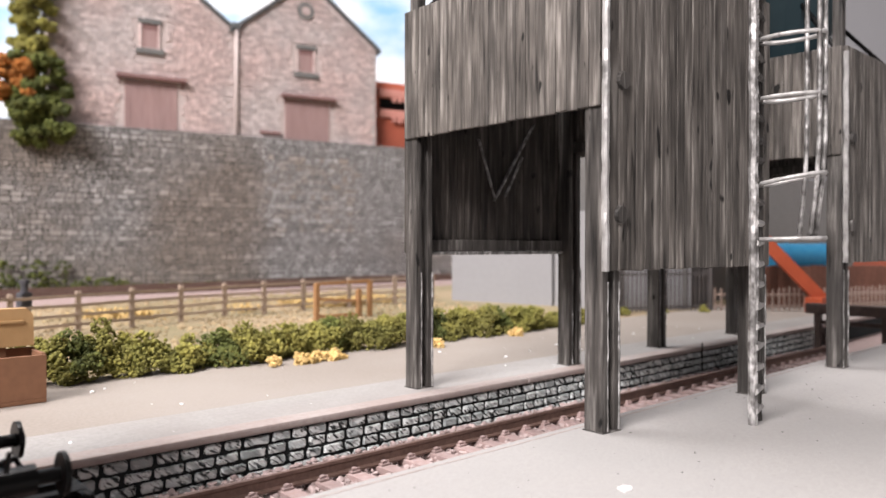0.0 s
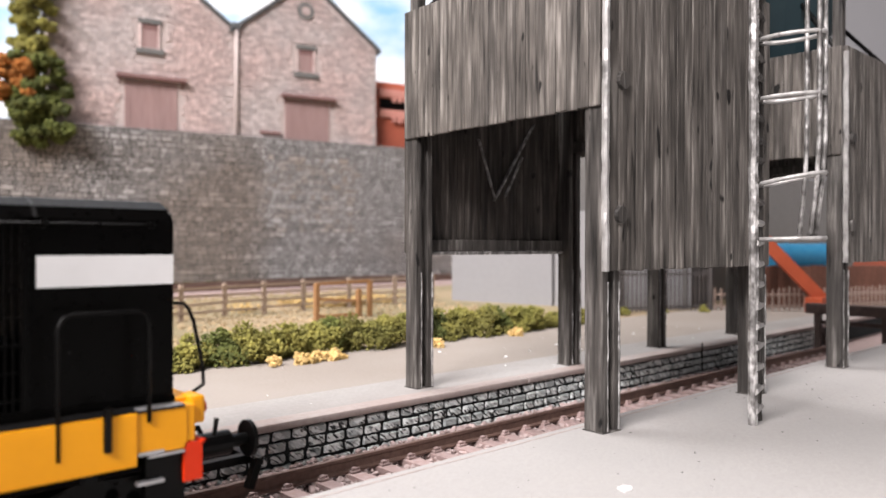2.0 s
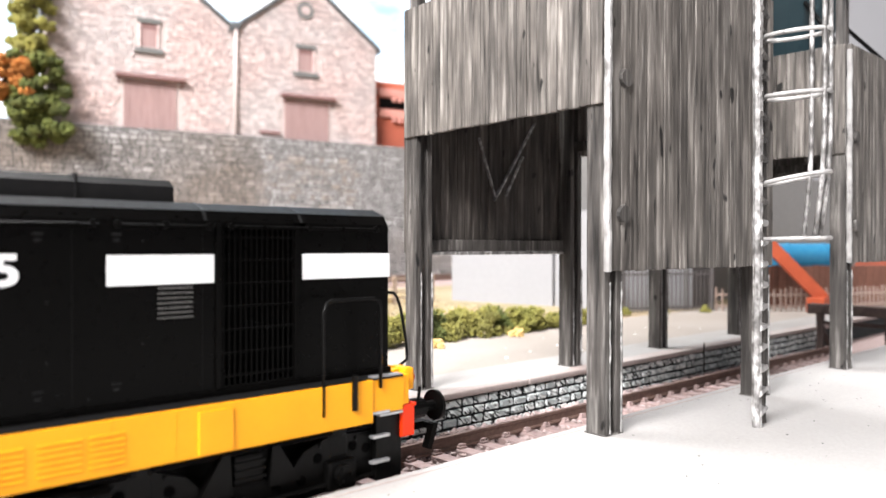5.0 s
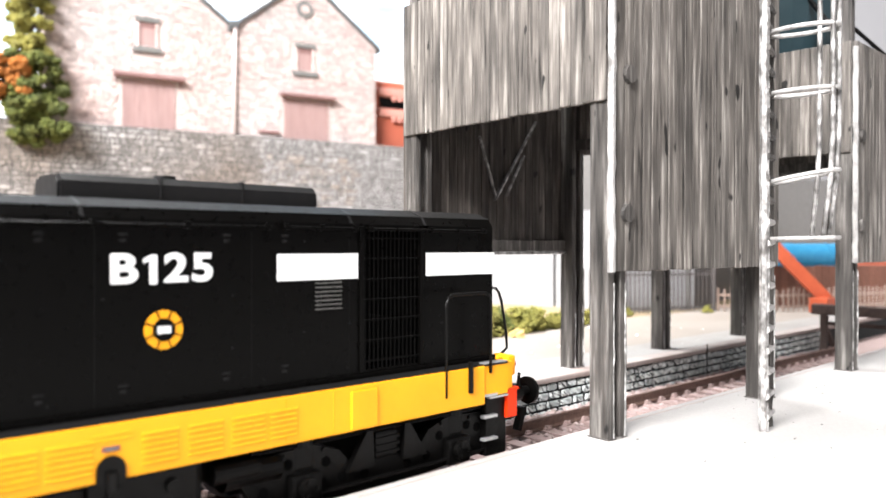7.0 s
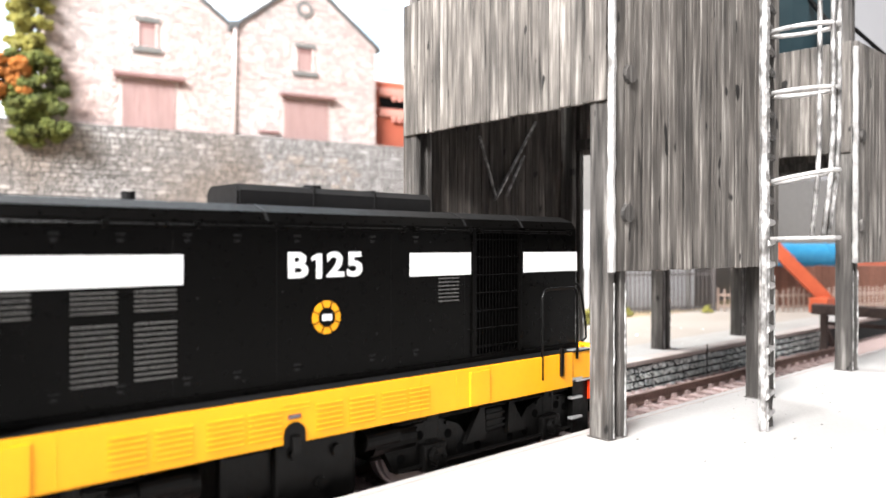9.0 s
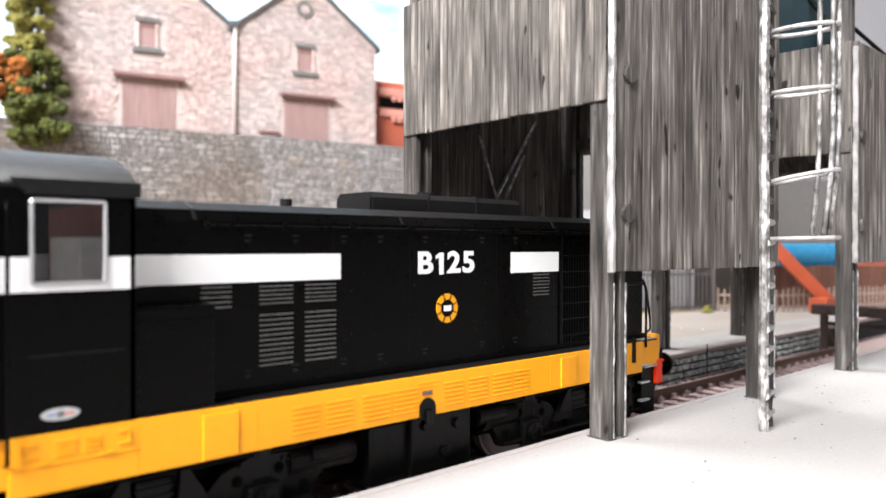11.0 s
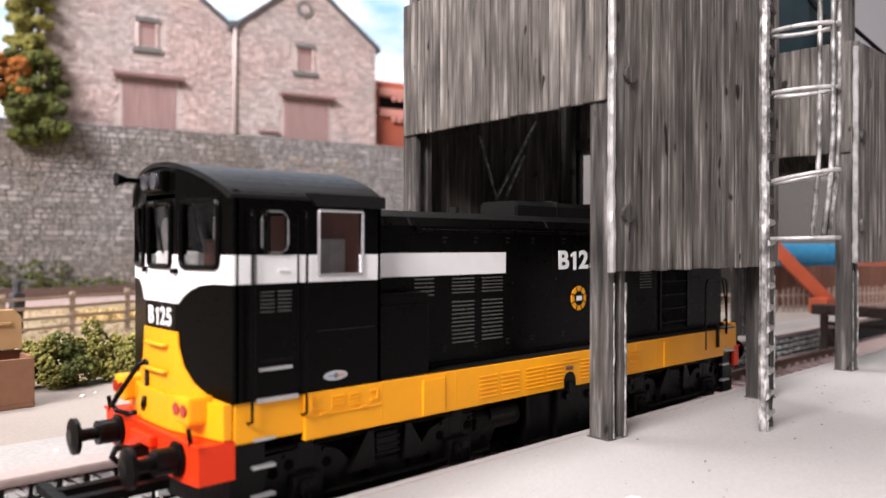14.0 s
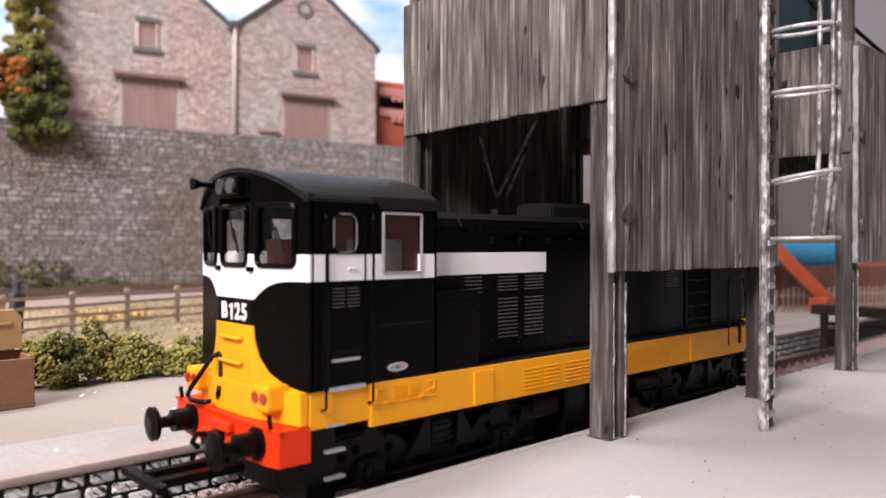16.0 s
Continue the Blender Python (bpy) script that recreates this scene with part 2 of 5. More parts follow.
FIGDARK = material("figure_dark", (0.06, 0.06, 0.07), 0.8, 0, None, 500, 60, 0.4, 0)


def glass_material():
    m = bpy.data.materials.new("window_glass")
    m.use_nodes = True
    b = m.node_tree.nodes["Principled BSDF"]
    b.inputs["Base Color"].default_value = (0.9, 0.93, 0.95, 1)
    b.inputs["Roughness"].default_value = 0.04
    b.inputs["Transmission Weight"].default_value = 1.0
    b.inputs["IOR"].default_value = 1.3
    return m


GLASS = glass_material()


def sky_material():
    m = bpy.data.materials.new("painted_sky")
    m.use_nodes = True
    nt = m.node_tree
    N, L = nt.nodes, nt.links
    b = N["Principled BSDF"]
    b.inputs["Roughness"].default_value = 0.8
    tc, n, r = N.new("ShaderNodeTexCoord"), N.new("ShaderNodeTexNoise"), N.new("ShaderNodeValToRGB")
    mp = N.new("ShaderNodeMapping")
    mp.inputs["Scale"].default_value = (1, 1, 1.7)
    L.new(tc.outputs["Object"], mp.inputs["Vector"])
    L.new(mp.outputs["Vector"], n.inputs["Vector"])
    n.inputs["Scale"].default_value, n.inputs["Detail"].default_value = 5.5, 6
    r.color_ramp.elements[0].position, r.color_ramp.elements[1].position = 0.40, 0.57
    r.color_ramp.elements[0].color, r.color_ramp.elements[1].color = (0.20, 0.40, 0.60, 1), (0.70, 0.73, 0.76, 1)
    L.new(n.outputs["Fac"], r.inputs["Fac"])
    L.new(r.outputs["Color"], b.inputs["Base Color"])
    return m


SKY = sky_material()


# ---- mesh helpers (millimetres) ----
def box(bm, x0, x1, y0, y1, z0, z1, bevel=0.0):
    made = bmesh.ops.create_cube(bm, size=1)["verts"]
    for v in made:
        v.co = Vector(((x0 + x1) / 2 + v.co.x * (x1 - x0), (y0 + y1) / 2 + v.co.y * (y1 - y0), (z0 + z1) / 2 + v.co.z * (z1 - z0)))
    if bevel:
        bmesh.ops.bevel(bm, geom=list({e for v in made for e in v.link_edges}), offset=bevel, segments=2, affect="EDGES", profile=0.6)
    return bm


def rod(bm, p, q, r, seg=8, r2=None):
    p, q = Vector(p), Vector(q)
    m = Matrix.Translation((p + q) / 2) @ (q - p).to_track_quat("Z", "Y").to_matrix().to_4x4()
    bmesh.ops.create_cone(bm, cap_ends=True, segments=seg, radius1=r, radius2=r if r2 is None else r2, depth=(q - p).length, matrix=m)
    return bm


def bar(bm, p, q, w, h):
    """A square bar from p to q, w across and h high."""
    p, q = Vector(p), Vector(q)
    m = Matrix.Translation((p + q) / 2) @ (q - p).to_track_quat("Z", "Y").to_matrix().to_4x4() @ Matrix.Diagonal((w, h, (q - p).length, 1))
    bmesh.ops.create_cube(bm, size=1, matrix=m)
    return bm


def tube(bm, points, r, seg=6):
    """A bent wire."""
    pts = [Vector(p) for p in points]
    rings, side = [], None
    for i, p in enumerate(pts):
        d = (pts[min(i + 1, len(pts) - 1)] - pts[max(i - 1, 0)]).normalized()
        side = d.cross(Vector((1, 0.3, 0)) if abs(d.z) > 0.7 else Vector((0, 0, 1))) if side is None else side - d * side.dot(d)
        side.normalize()
        up = d.cross(side)
        rings.append([bm.verts.new(p + side * (r * math.cos(k * math.tau / seg)) + up * (r * math.sin(k * math.tau / seg))) for k in range(seg)])
    for a, b in zip(rings, rings[1:]):
        for k in range(seg):
            bm.faces.new((a[k], a[(k + 1) % seg], b[(k + 1) % seg], b[k]))
    bm.faces.new(rings[0][::-1])
    bm.faces.new(rings[-1])
    return bm


def prism(bm, outline, axis, a, b):
    """An outline of two coordinates, drawn out along axis from a to b. axis x: (y, z); y: (x, z); z: (x, y)."""
    def at(p, t):
        return {"x": (t, p[0], p[1]), "y": (p[0], t, p[1]), "z": (p[0], p[1], t)}[axis]
    lo, hi = [bm.verts.new(at(p, a)) for p in outline], [bm.verts.new(at(p, b)) for p in outline]
    bm.faces.new(lo[::-1])
    bm.faces.new(hi)
    for i in range(len(lo)):
        j = (i + 1) % len(lo)
        bm.faces.new((lo[i], lo[j], hi[j], hi[i]))
    bmesh.ops.recalc_face_normals(bm, faces=bm.faces)
    return bm


def mesh_of(name, bm, mat, smooth=False):
    bmesh.ops.scale(bm, vec=(MM, MM, MM), verts=bm.verts)
    me = bpy.data.meshes.new(name)
    bm.to_mesh(me)
    bm.free()
    me.materials.append(mat)
    if smooth:
        me.shade_smooth()
    return me


def part(name, bm, mat, parent=None, label="", smooth=False, kind=""):
    ob = new(name, mesh_of(name, bm, mat, smooth))
    ob.parent = parent
    return tagged(ob, label, kind=kind)


def at(x, y, z, rx=0, ry=0, rz=0):
    return pose(x * MM, y * MM, z * MM, rx, ry, rz)


def thing(name, m, label, category, group="", kind=""):
    ob = new(name)
    ob.empty_display_size = 0.01
    ob.matrix_world = m
    return tagged(ob, label, category, group, kind)


def B():
    return bmesh.new()


def raw(name, verts, faces, mat, parent=None, label="", kind="", smooth=False):
    me = bpy.data.meshes.new(name)
    me.from_pydata([tuple(c * MM for c in v) for v in verts], [], faces)
    me.materials.append(mat)
    if smooth:
        me.shade_smooth()
    ob = new(name, me)
    ob.parent = parent
    return tagged(ob, label, kind=kind)


def arc(cx, cy, r, a0, a1, n):
    return [(cx + r * math.cos(radians(a0 + (a1 - a0) * i / n)), cy + r * math.sin(radians(a0 + (a1 - a0) * i / n))) for i in range(n + 1)]


# ---- the large structure ----
PLAT = 10.3      # height of both platforms over the trackbed
RAILTOP = 4.5
CENTRE = 115.0   # the track's centre line
WALL_AT = at(300, 655, 0, 0, 0, -13)   # the retaining wall: x along it, y into it


def slab(name, x0, x1, y0, y1, z0, z1, mat, bevel=0.0, label="", category=""):
    ob = part(name, box(B(), x0, x1, y0, y1, z0, z1, bevel), mat, None, label, kind="structure")
    if category:
        tagged(ob, category=category)
    return ob


slab("ground", -520, 1000, 140, 1060, -30, PLAT - 1.0, GRASS, 0, "dry olive and tan turf on the baseboard", "ground")
slab("trackbed", -520, 620, 93, 141, -30, 0.0, BED, 0, "brown weathered track bed between the platforms", "trackbed")
slab("near_platform", -520, 1000, -260, 94, -30, PLAT, CONCRETE, 0.5, "pale grey painted platform with specks of dirt", "platform")
slab("far_platform", -520, 700, 138.2, 222, -29, PLAT - 0.2, EARTH, 0, "tan earth platform surface behind a stone edge", "platform")
slab("near_platform_line", -300, 700, 91.6, 92.0, 9, PLAT + 0.06, COPING, 0, "thin pale joint line along the platform edge", "platform")
slab("platform_strip", -520, 560, 141, 160, -20, PLAT - 0.02, PAVING, 0, "pale grey paved strip along the platform edge", "platform")


def hall():
    """The exhibition hall round the layout."""
    for name, a in (("wall_south", (-2500, 2000, -1700, -1600)), ("wall_north", (-2500, 2000, 1700, 1800)),
                    ("wall_west", (-2600, -2500, -1700, 1800)), ("wall_east", (2000, 2100, -1700, 1800))):
        slab(name, *a, -1050, 1900, HALL, 0, "plain pale grey hall wall", "wall")
    slab("hall_floor", -2600, 2100, -1700, 1800, -1100, -1050, BOXBROWN, 0, "brown hall floor", "floor")
    slab("ceiling", -2600, 2100, -1700, 1800, 1900, 1950, HALL, 0, "plain pale hall ceiling", "ceiling")
    slab("baseboard", -520, 1000, -260, 1060, -60, -30, TIMBER, 0, "dark timber baseboard under the layout", "baseboard")


hall()


def rails():
    for y in (CENTRE - 8.25, CENTRE + 8.25):
        bm = B()
        prism(bm, [(y - 1.1, 1.5), (y + 1.1, 1.5), (y + 1.1, 1.9), (y + 0.3, 2.2), (y + 0.3, 3.6), (y + 0.55, 3.9), (y + 0.5, RAILTOP), (y - 0.5, RAILTOP), (y - 0.55, 3.9),
                   (y - 0.3, 3.6), (y - 0.3, 2.2), (y - 1.1, 1.9)], "x", -300, 345)
        tagged(part("rail", bm, RAIL, None, "rust-brown steel rail on chaired sleepers", kind="structure"), category="rail")
    base = mesh_of("sleeper", box(B(), -1.7, 1.7, -15, 15, 0, 1.5, 0.15), SLEEPER)
    chair = B()
    for s in (-1, 1):
        for y in (-8.25 + s * 1.6, 8.25 + s * 1.6):
            box(chair, -1.2, 1.2, y - 0.7, y + 0.7, 1.4, 2.0, 0.2)
            box(chair, -0.5, 0.5, y - 0.5 - s * 0.2, y + 0.5 - s * 0.2, 1.9, 2.6, 0.2)
            for dx in (-0.8, 0.8):
                rod(chair, (dx, y + s * 0.2, 1.8), (dx, y + s * 0.2, 2.5), 0.22, 6)
    chair = mesh_of("rail_chair", chair, SLEEPER)
    for i in range(64):
        ob = new("sleeper", base)
        ob.matrix_world = at(-140 + i * 7.6 + random.uniform(-0.4, 0.4), CENTRE, 0, 0, 0, random.uniform(-1.5, 1.5))
        tagged(ob, "brown weathered timber sleeper in the track bed", "sleeper", "sleepers of the near track")
        ch = new("rail_chair", chair)
        ch.parent = ob


rails()


def far_edge():
    """The stone face of the far platform with its coping."""
    face = slab("platform_edge", -240, 560, 138.0, 141, -9, PLAT - 1.7, MORTAR, 0, "dark mortar face with pale blue-grey stone blocks", "platform edge")
    for i in range(4):
        x = -240 + i * 200
        c = part("coping_slab", box(B(), x, x + 199.8, 136.9, 142.5, PLAT - 1.7, PLAT + 0.05, 0.55), COPING, face)
    meshes = []
    for k in range(24):
        w, h, c = random.uniform(3.4, 5.6), random.uniform(1.75, 2.0), random.uniform(0.2, 0.42)
        rim = [(c, 0), (w * 0.5, random.uniform(-0.1, 0.12)), (w - c, 0), (w, c), (w, h - c), (w - c, h), (w * 0.45, h + random.uniform(-0.15, 0.1)), (c, h), (0, h - c), (0, c)]
        rim = [(x + random.uniform(-0.14, 0.14), z + random.uniform(-0.1, 0.1)) for x, z in rim]
        mid = [(w / 2 + (x - w / 2) * 0.86, h / 2 + (z - h / 2) * 0.74) for x, z in rim]
        n = len(rim)
        bm = B()
        back = [bm.verts.new((x, 0.3, z)) for x, z in rim]
        edge = [bm.verts.new((x, -0.2, z)) for x, z in rim]
        face_ = [bm.verts.new((x, -0.5 + random.uniform(-0.12, 0.1), z)) for x, z in mid]
        for a, b in ((back, edge), (edge, face_)):
            for q in range(n):
                bm.faces.new((a[q], a[(q + 1) % n], b[(q + 1) % n], b[q]))
        bm.faces.new(face_)
        meshes.append((w, mesh_of("stone_block", bm, STONE)))
    for row in range(4):
        x = -20 + row * 2.7
        while x < 372:
            w, me = random.choice(meshes)
            ob = new("stone_block", me)
            ob.parent = face
            ob.matrix_world = at(x, 137.9, 6.35 - row * 2.45)
            x += w + random.uniform(0.65, 1.0)


far_edge()


def retaining_wall():
    wall = new("retaining_wall", mesh_of("retaining_wall", box(B(), -420, 277, 1.2, 40, -10, 151, 0.6), WALLJOINT))
    wall.matrix_world = WALL_AT
    tagged(wall, "tall grey coursed stone retaining wall with brown weather stains", "wall", kind="structure")
    random.seed(5)
    verts, faces, count = [], [], 0
    z = 9.0
    while z < 150:
        h = random.choice((2.6, 3.4, 4.2, 5.2))
        h = min(h, 150.8 - z)
        x = -230.0 - random.uniform(0, 8)
        while x < 276:
            w = min(random.choice((2.8, 3.8, 5.2, 7.0, 9.5)) * random.uniform(0.85, 1.2), 277 - x)
            y = 1.2 - random.uniform(0.5, 1.3)
            g = 0.42
            a = [(x + g, 1.3, z + g), (x + w - g, 1.3, z + g), (x + w - g, 1.3, z + h - g), (x + g, 1.3, z + h - g)]
            b = [(x + g + 0.4, y, z + g + 0.3), (x + w - g - 0.4, y, z + g + 0.3), (x + w - g - 0.4, y, z + h - g - 0.3), (x + g + 0.4, y, z + h - g - 0.3)]
            sides = [(0, 1, 5, 4), (1, 2, 6, 5), (2, 3, 7, 6), (3, 0, 4, 7), (4, 5, 6, 7)]
            if w > 3 and h > 4 and random.random() < 0.45:
                zm = z + h * random.uniform(0.4, 0.6)
                for lo_, hi_ in ((z, zm), (zm, z + h)):
                    k, y2 = len(verts), 1.2 - random.uniform(0.3, 1.3)
                    verts += [(x + g, 1.3, lo_ + g), (x + w - g, 1.3, lo_ + g), (x + w - g, 1.3, hi_ - g), (x + g, 1.3, hi_ - g),
                              (x + g + 0.3, y2, lo_ + g + 0.2), (x + w - g - 0.3, y2, lo_ + g + 0.2), (x + w - g - 0.3, y2, hi_ - g - 0.2), (x + g + 0.3, y2, hi_ - g - 0.2)]
                    faces += [tuple(i + k for i in f) for f in sides]
            elif w > 1.6 and 60 < x + w / 2 < 160 and 60 < z < 130 and count < 300:
                raw("wall_stone", a + b, sides, WALLSTONE, wall)
                count += 1
            elif w > 1.6:
                k = len(verts)
                verts += a + b
                faces += [tuple(i + k for i in f) for f in sides]
            x += w
        z += h
    raw("stonework", verts, faces, WALLSTONE, wall, "grey coursed stones", "stuff")


retaining_wall()


def warehouse():
    """Two gables of one stone warehouse, standing on the retaining wall."""
    house = thing("warehouse", WALL_AT @ at(0, 8, 151), "weathered pinkish stone warehouse with two gables and maroon loading doors", "warehouse")
    left, right = (-121, -43, 35), (35, 109, 183)
    for (x0, xm, x1), eave, apex in ((left, 106, 158), (right, 106, 158)):
        bm = B()
        prism(bm, [(x0, -8), (x1, -8), (x1, eave - 6), (xm, apex), (x0, eave - 6)], "y", 0.8, 110)
        part("wall", bm, WAREJOINT, house)
        bm = B()
        for s, xe in ((-1, x0), (1, x1)):
            prism(bm, [(xe + s * 4, eave - 9), (xm, apex + 0.5), (xm, apex + 4.5), (xe + s * 4, eave - 5)], "y", -3, 112)
        part("roof", bm, SLATE, house)
    # stone by stone
    random.seed(9)
    verts, faces = [], []
    holes = [(-63, -14, -8, 46), (-51, -27, 62, 100), (83, 135, -8, 43), (95, 118, 62, 96)]
    z = 0.0
    while z < 156:
        h = random.choice((2.6, 3.0, 3.6))
        x = -121.0
        while x < 183:
            w = random.uniform(3, 8)
            xc, zc = x + w / 2, z + h / 2
            g = [gb for gb in (left, right) if gb[0] <= xc <= gb[2]]
            if g:
                x0, xm, x1 = g[0]
                top = 100 + 58 * (1 - abs(xc - xm) / ((xm - x0) if xc < xm else (x1 - xm)))
                if zc < top - 3 and x > x0 and x + w < x1 and not any(a - w / 2 < xc < b + w / 2 and c < zc < d for a, b, c, d in holes):
                    k, y, q = len(verts), -random.uniform(0.0, 0.5), 0.22
                    verts += [(x + q, 0.9, z + q), (x + w - q, 0.9, z + q), (x + w - q, 0.9, z + h - q), (x + q, 0.9, z + h - q),
                              (x + q + 0.3, y, z + q + 0.3), (x + w - q - 0.3, y, z + q + 0.3), (x + w - q - 0.3, y, z + h - q - 0.3), (x + q + 0.3, y, z + h - q - 0.3)]
                    faces += [tuple(i + k for i in f) for f in ((0, 1, 5, 4), (1, 2, 6, 5), (2, 3, 7, 6), (3, 0, 4, 7), (4, 5, 6, 7))]
            x += w
        z += h
    raw("stonework", verts, faces, WAREBRICK, house, "pinkish grey coursed stone", "stuff")
    for x0, x1, zt, lx0, lx1 in ((-61, -16, 43, -68, -9), (85, 131, 40, 81, 137)):
        d = part("loading_door", box(B(), x0, x1, 0.4, 3, -8, zt, 0.3), DOORWOOD, house, "faded maroon boarded loading door")
        for i in range(9):
            x = x0 + (x1 - x0) * (i + 0.5) / 9
            part("door_board", box(B(), x - (x1 - x0) / 20, x + (x1 - x0) / 20, 0.0, 0.5, -8, zt - 0.5), DOORWOOD, d)
        part("door_canopy", box(B(), lx0, lx1, -7, 1, zt + 1.5, zt + 4.5, 0.5), MAROON, house, "maroon timber canopy")
        for xx in (lx0 + 3, lx1 - 3):
            part("canopy_bracket", bar(B(), (xx, 0.5, zt - 4), (xx, -5, zt + 2), 1.2, 1.2), MAROON, house)
    for x0, x1, z0, z1 in ((-47, -33, 74, 95), (99, 114, 69, 91)):
        w = part("window", box(B(), x0, x1, 0.5, 2.5, z0, z1), DOORWOOD, house, "small faded maroon shuttered window")
        # Shade at the window's top, laid on as a darker strip.
        part("shaded_top", box(B(), x0 + 0.5, x1 - 0.5, 0.2, 1.2, z1 - 5, z1 - 0.3), MAROON, w, "darker maroon strip for the shade under the lintel")
        part("sill", box(B(), x0 - 5, x1 + 5, -2.5, 1, z0 - 6, z0 - 1.5, 0.3), LINTEL, house, "grey stone sill")
        part("lintel", box(B(), x0 - 3, x1 + 3, -1.5, 1, z1, z1 + 4, 0.3), LINTEL, house, "grey stone lintel")
        for xx in (x0 - 1, x1 + 1):
            part("window_jamb", box(B(), xx - 1, xx + 1, -0.6, 1, z0 - 1.5, z1, 0.2), WAREBRICK, house)
    bm = B()
    bmesh.ops.create_cone(bm, cap_ends=True, segments=28, radius1=8.5, radius2=8.5, depth=2.5, matrix=Matrix.Translation((106, 0, 129)) @ Euler((radians(90), 0, 0)).to_matrix().to_4x4())
    ring = part("oculus_ring", bm, LINTEL, house, "round grey stone oculus")
    bm = B()
    bmesh.ops.create_cone(bm, cap_ends=True, segments=20, radius1=4.5, radius2=4.5, depth=2.5, matrix=Matrix.Translation((106, -0.4, 129)) @ Euler((radians(90), 0, 0)).to_matrix().to_4x4())
    part("oculus_pane", bm, WAREBRICK, ring)
    part("drainpipe", rod(B(), (37, -2, -8), (37, -2, 102), 1.6, 10), WAREJOINT, house, "pale painted drainpipe", smooth=True)
    part("drainpipe_head", box(B(), 33, 41, -4.5, 0.5, 101, 107, 0.5), SLATE, house)
    part("wall_bench", box(B(), 60, 80, -3, 0.5, 4, 7, 0.3), MAROON, house)


warehouse()

# the painted sky on its board
sky = part("backdrop", box(B(), -700, 620, 0, 8, -20, 800), SKY, None, "painted sky of soft white clouds on blue", kind="structure")
sky.matrix_world = at(560, 930, 0, 0, 0, -35)
tagged(sky, category="backdrop")


def grey_board():
    """The pale grey board that closes the yard behind the far platform."""
    paths = (([(352, 378), (366, 300), (362, 250), (418, 224)], 60, BOARDGREY, "plain pale grey boundary board"),
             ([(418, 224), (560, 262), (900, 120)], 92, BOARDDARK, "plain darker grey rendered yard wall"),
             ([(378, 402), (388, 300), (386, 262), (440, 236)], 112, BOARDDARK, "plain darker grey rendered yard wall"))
    for path, high, mat, label in paths:
        for (x0, y0), (x1, y1) in zip(path, path[1:]):
            a = math.degrees(math.atan2(y1 - y0, x1 - x0))
            n = math.hypot(x1 - x0, y1 - y0)
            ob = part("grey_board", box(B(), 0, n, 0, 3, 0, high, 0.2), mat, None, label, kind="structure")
            ob.matrix_world = at(x0, y0, PLAT - 1.2, 0, 0, a) @ at(0, 8, 0)
            tagged(ob, category="wall")


grey_board()


# ---- the loading towers ----
def plank_wall(parent, x0, x1, z0, z1, y, along="x", facing=-1, wide=2.9, mat=PLANK):
    """Upright boards side by side, each a piece of its own."""
    n = max(3, round((x1 - x0) / wide))
    w = (x1 - x0) / n
    for i in range(n):
        bm = B()
        d, t = random.uniform(0, 0.15), 1.2
        box(bm, -w / 2 + 0.05, w / 2 - 0.05, -t / 2, t / 2, z0 + random.uniform(-0.15, 0.15), z1, 0.3)
        ob = part("plank", bm, mat, parent)
        c = x0 + (i + 0.5) * w
        ob.matrix_parent_inverse = Matrix()
        ob.matrix_basis = at(c, y + facing * d, 0) if along == "x" else at(y + facing * d, c, 0, 0, 0, 90)


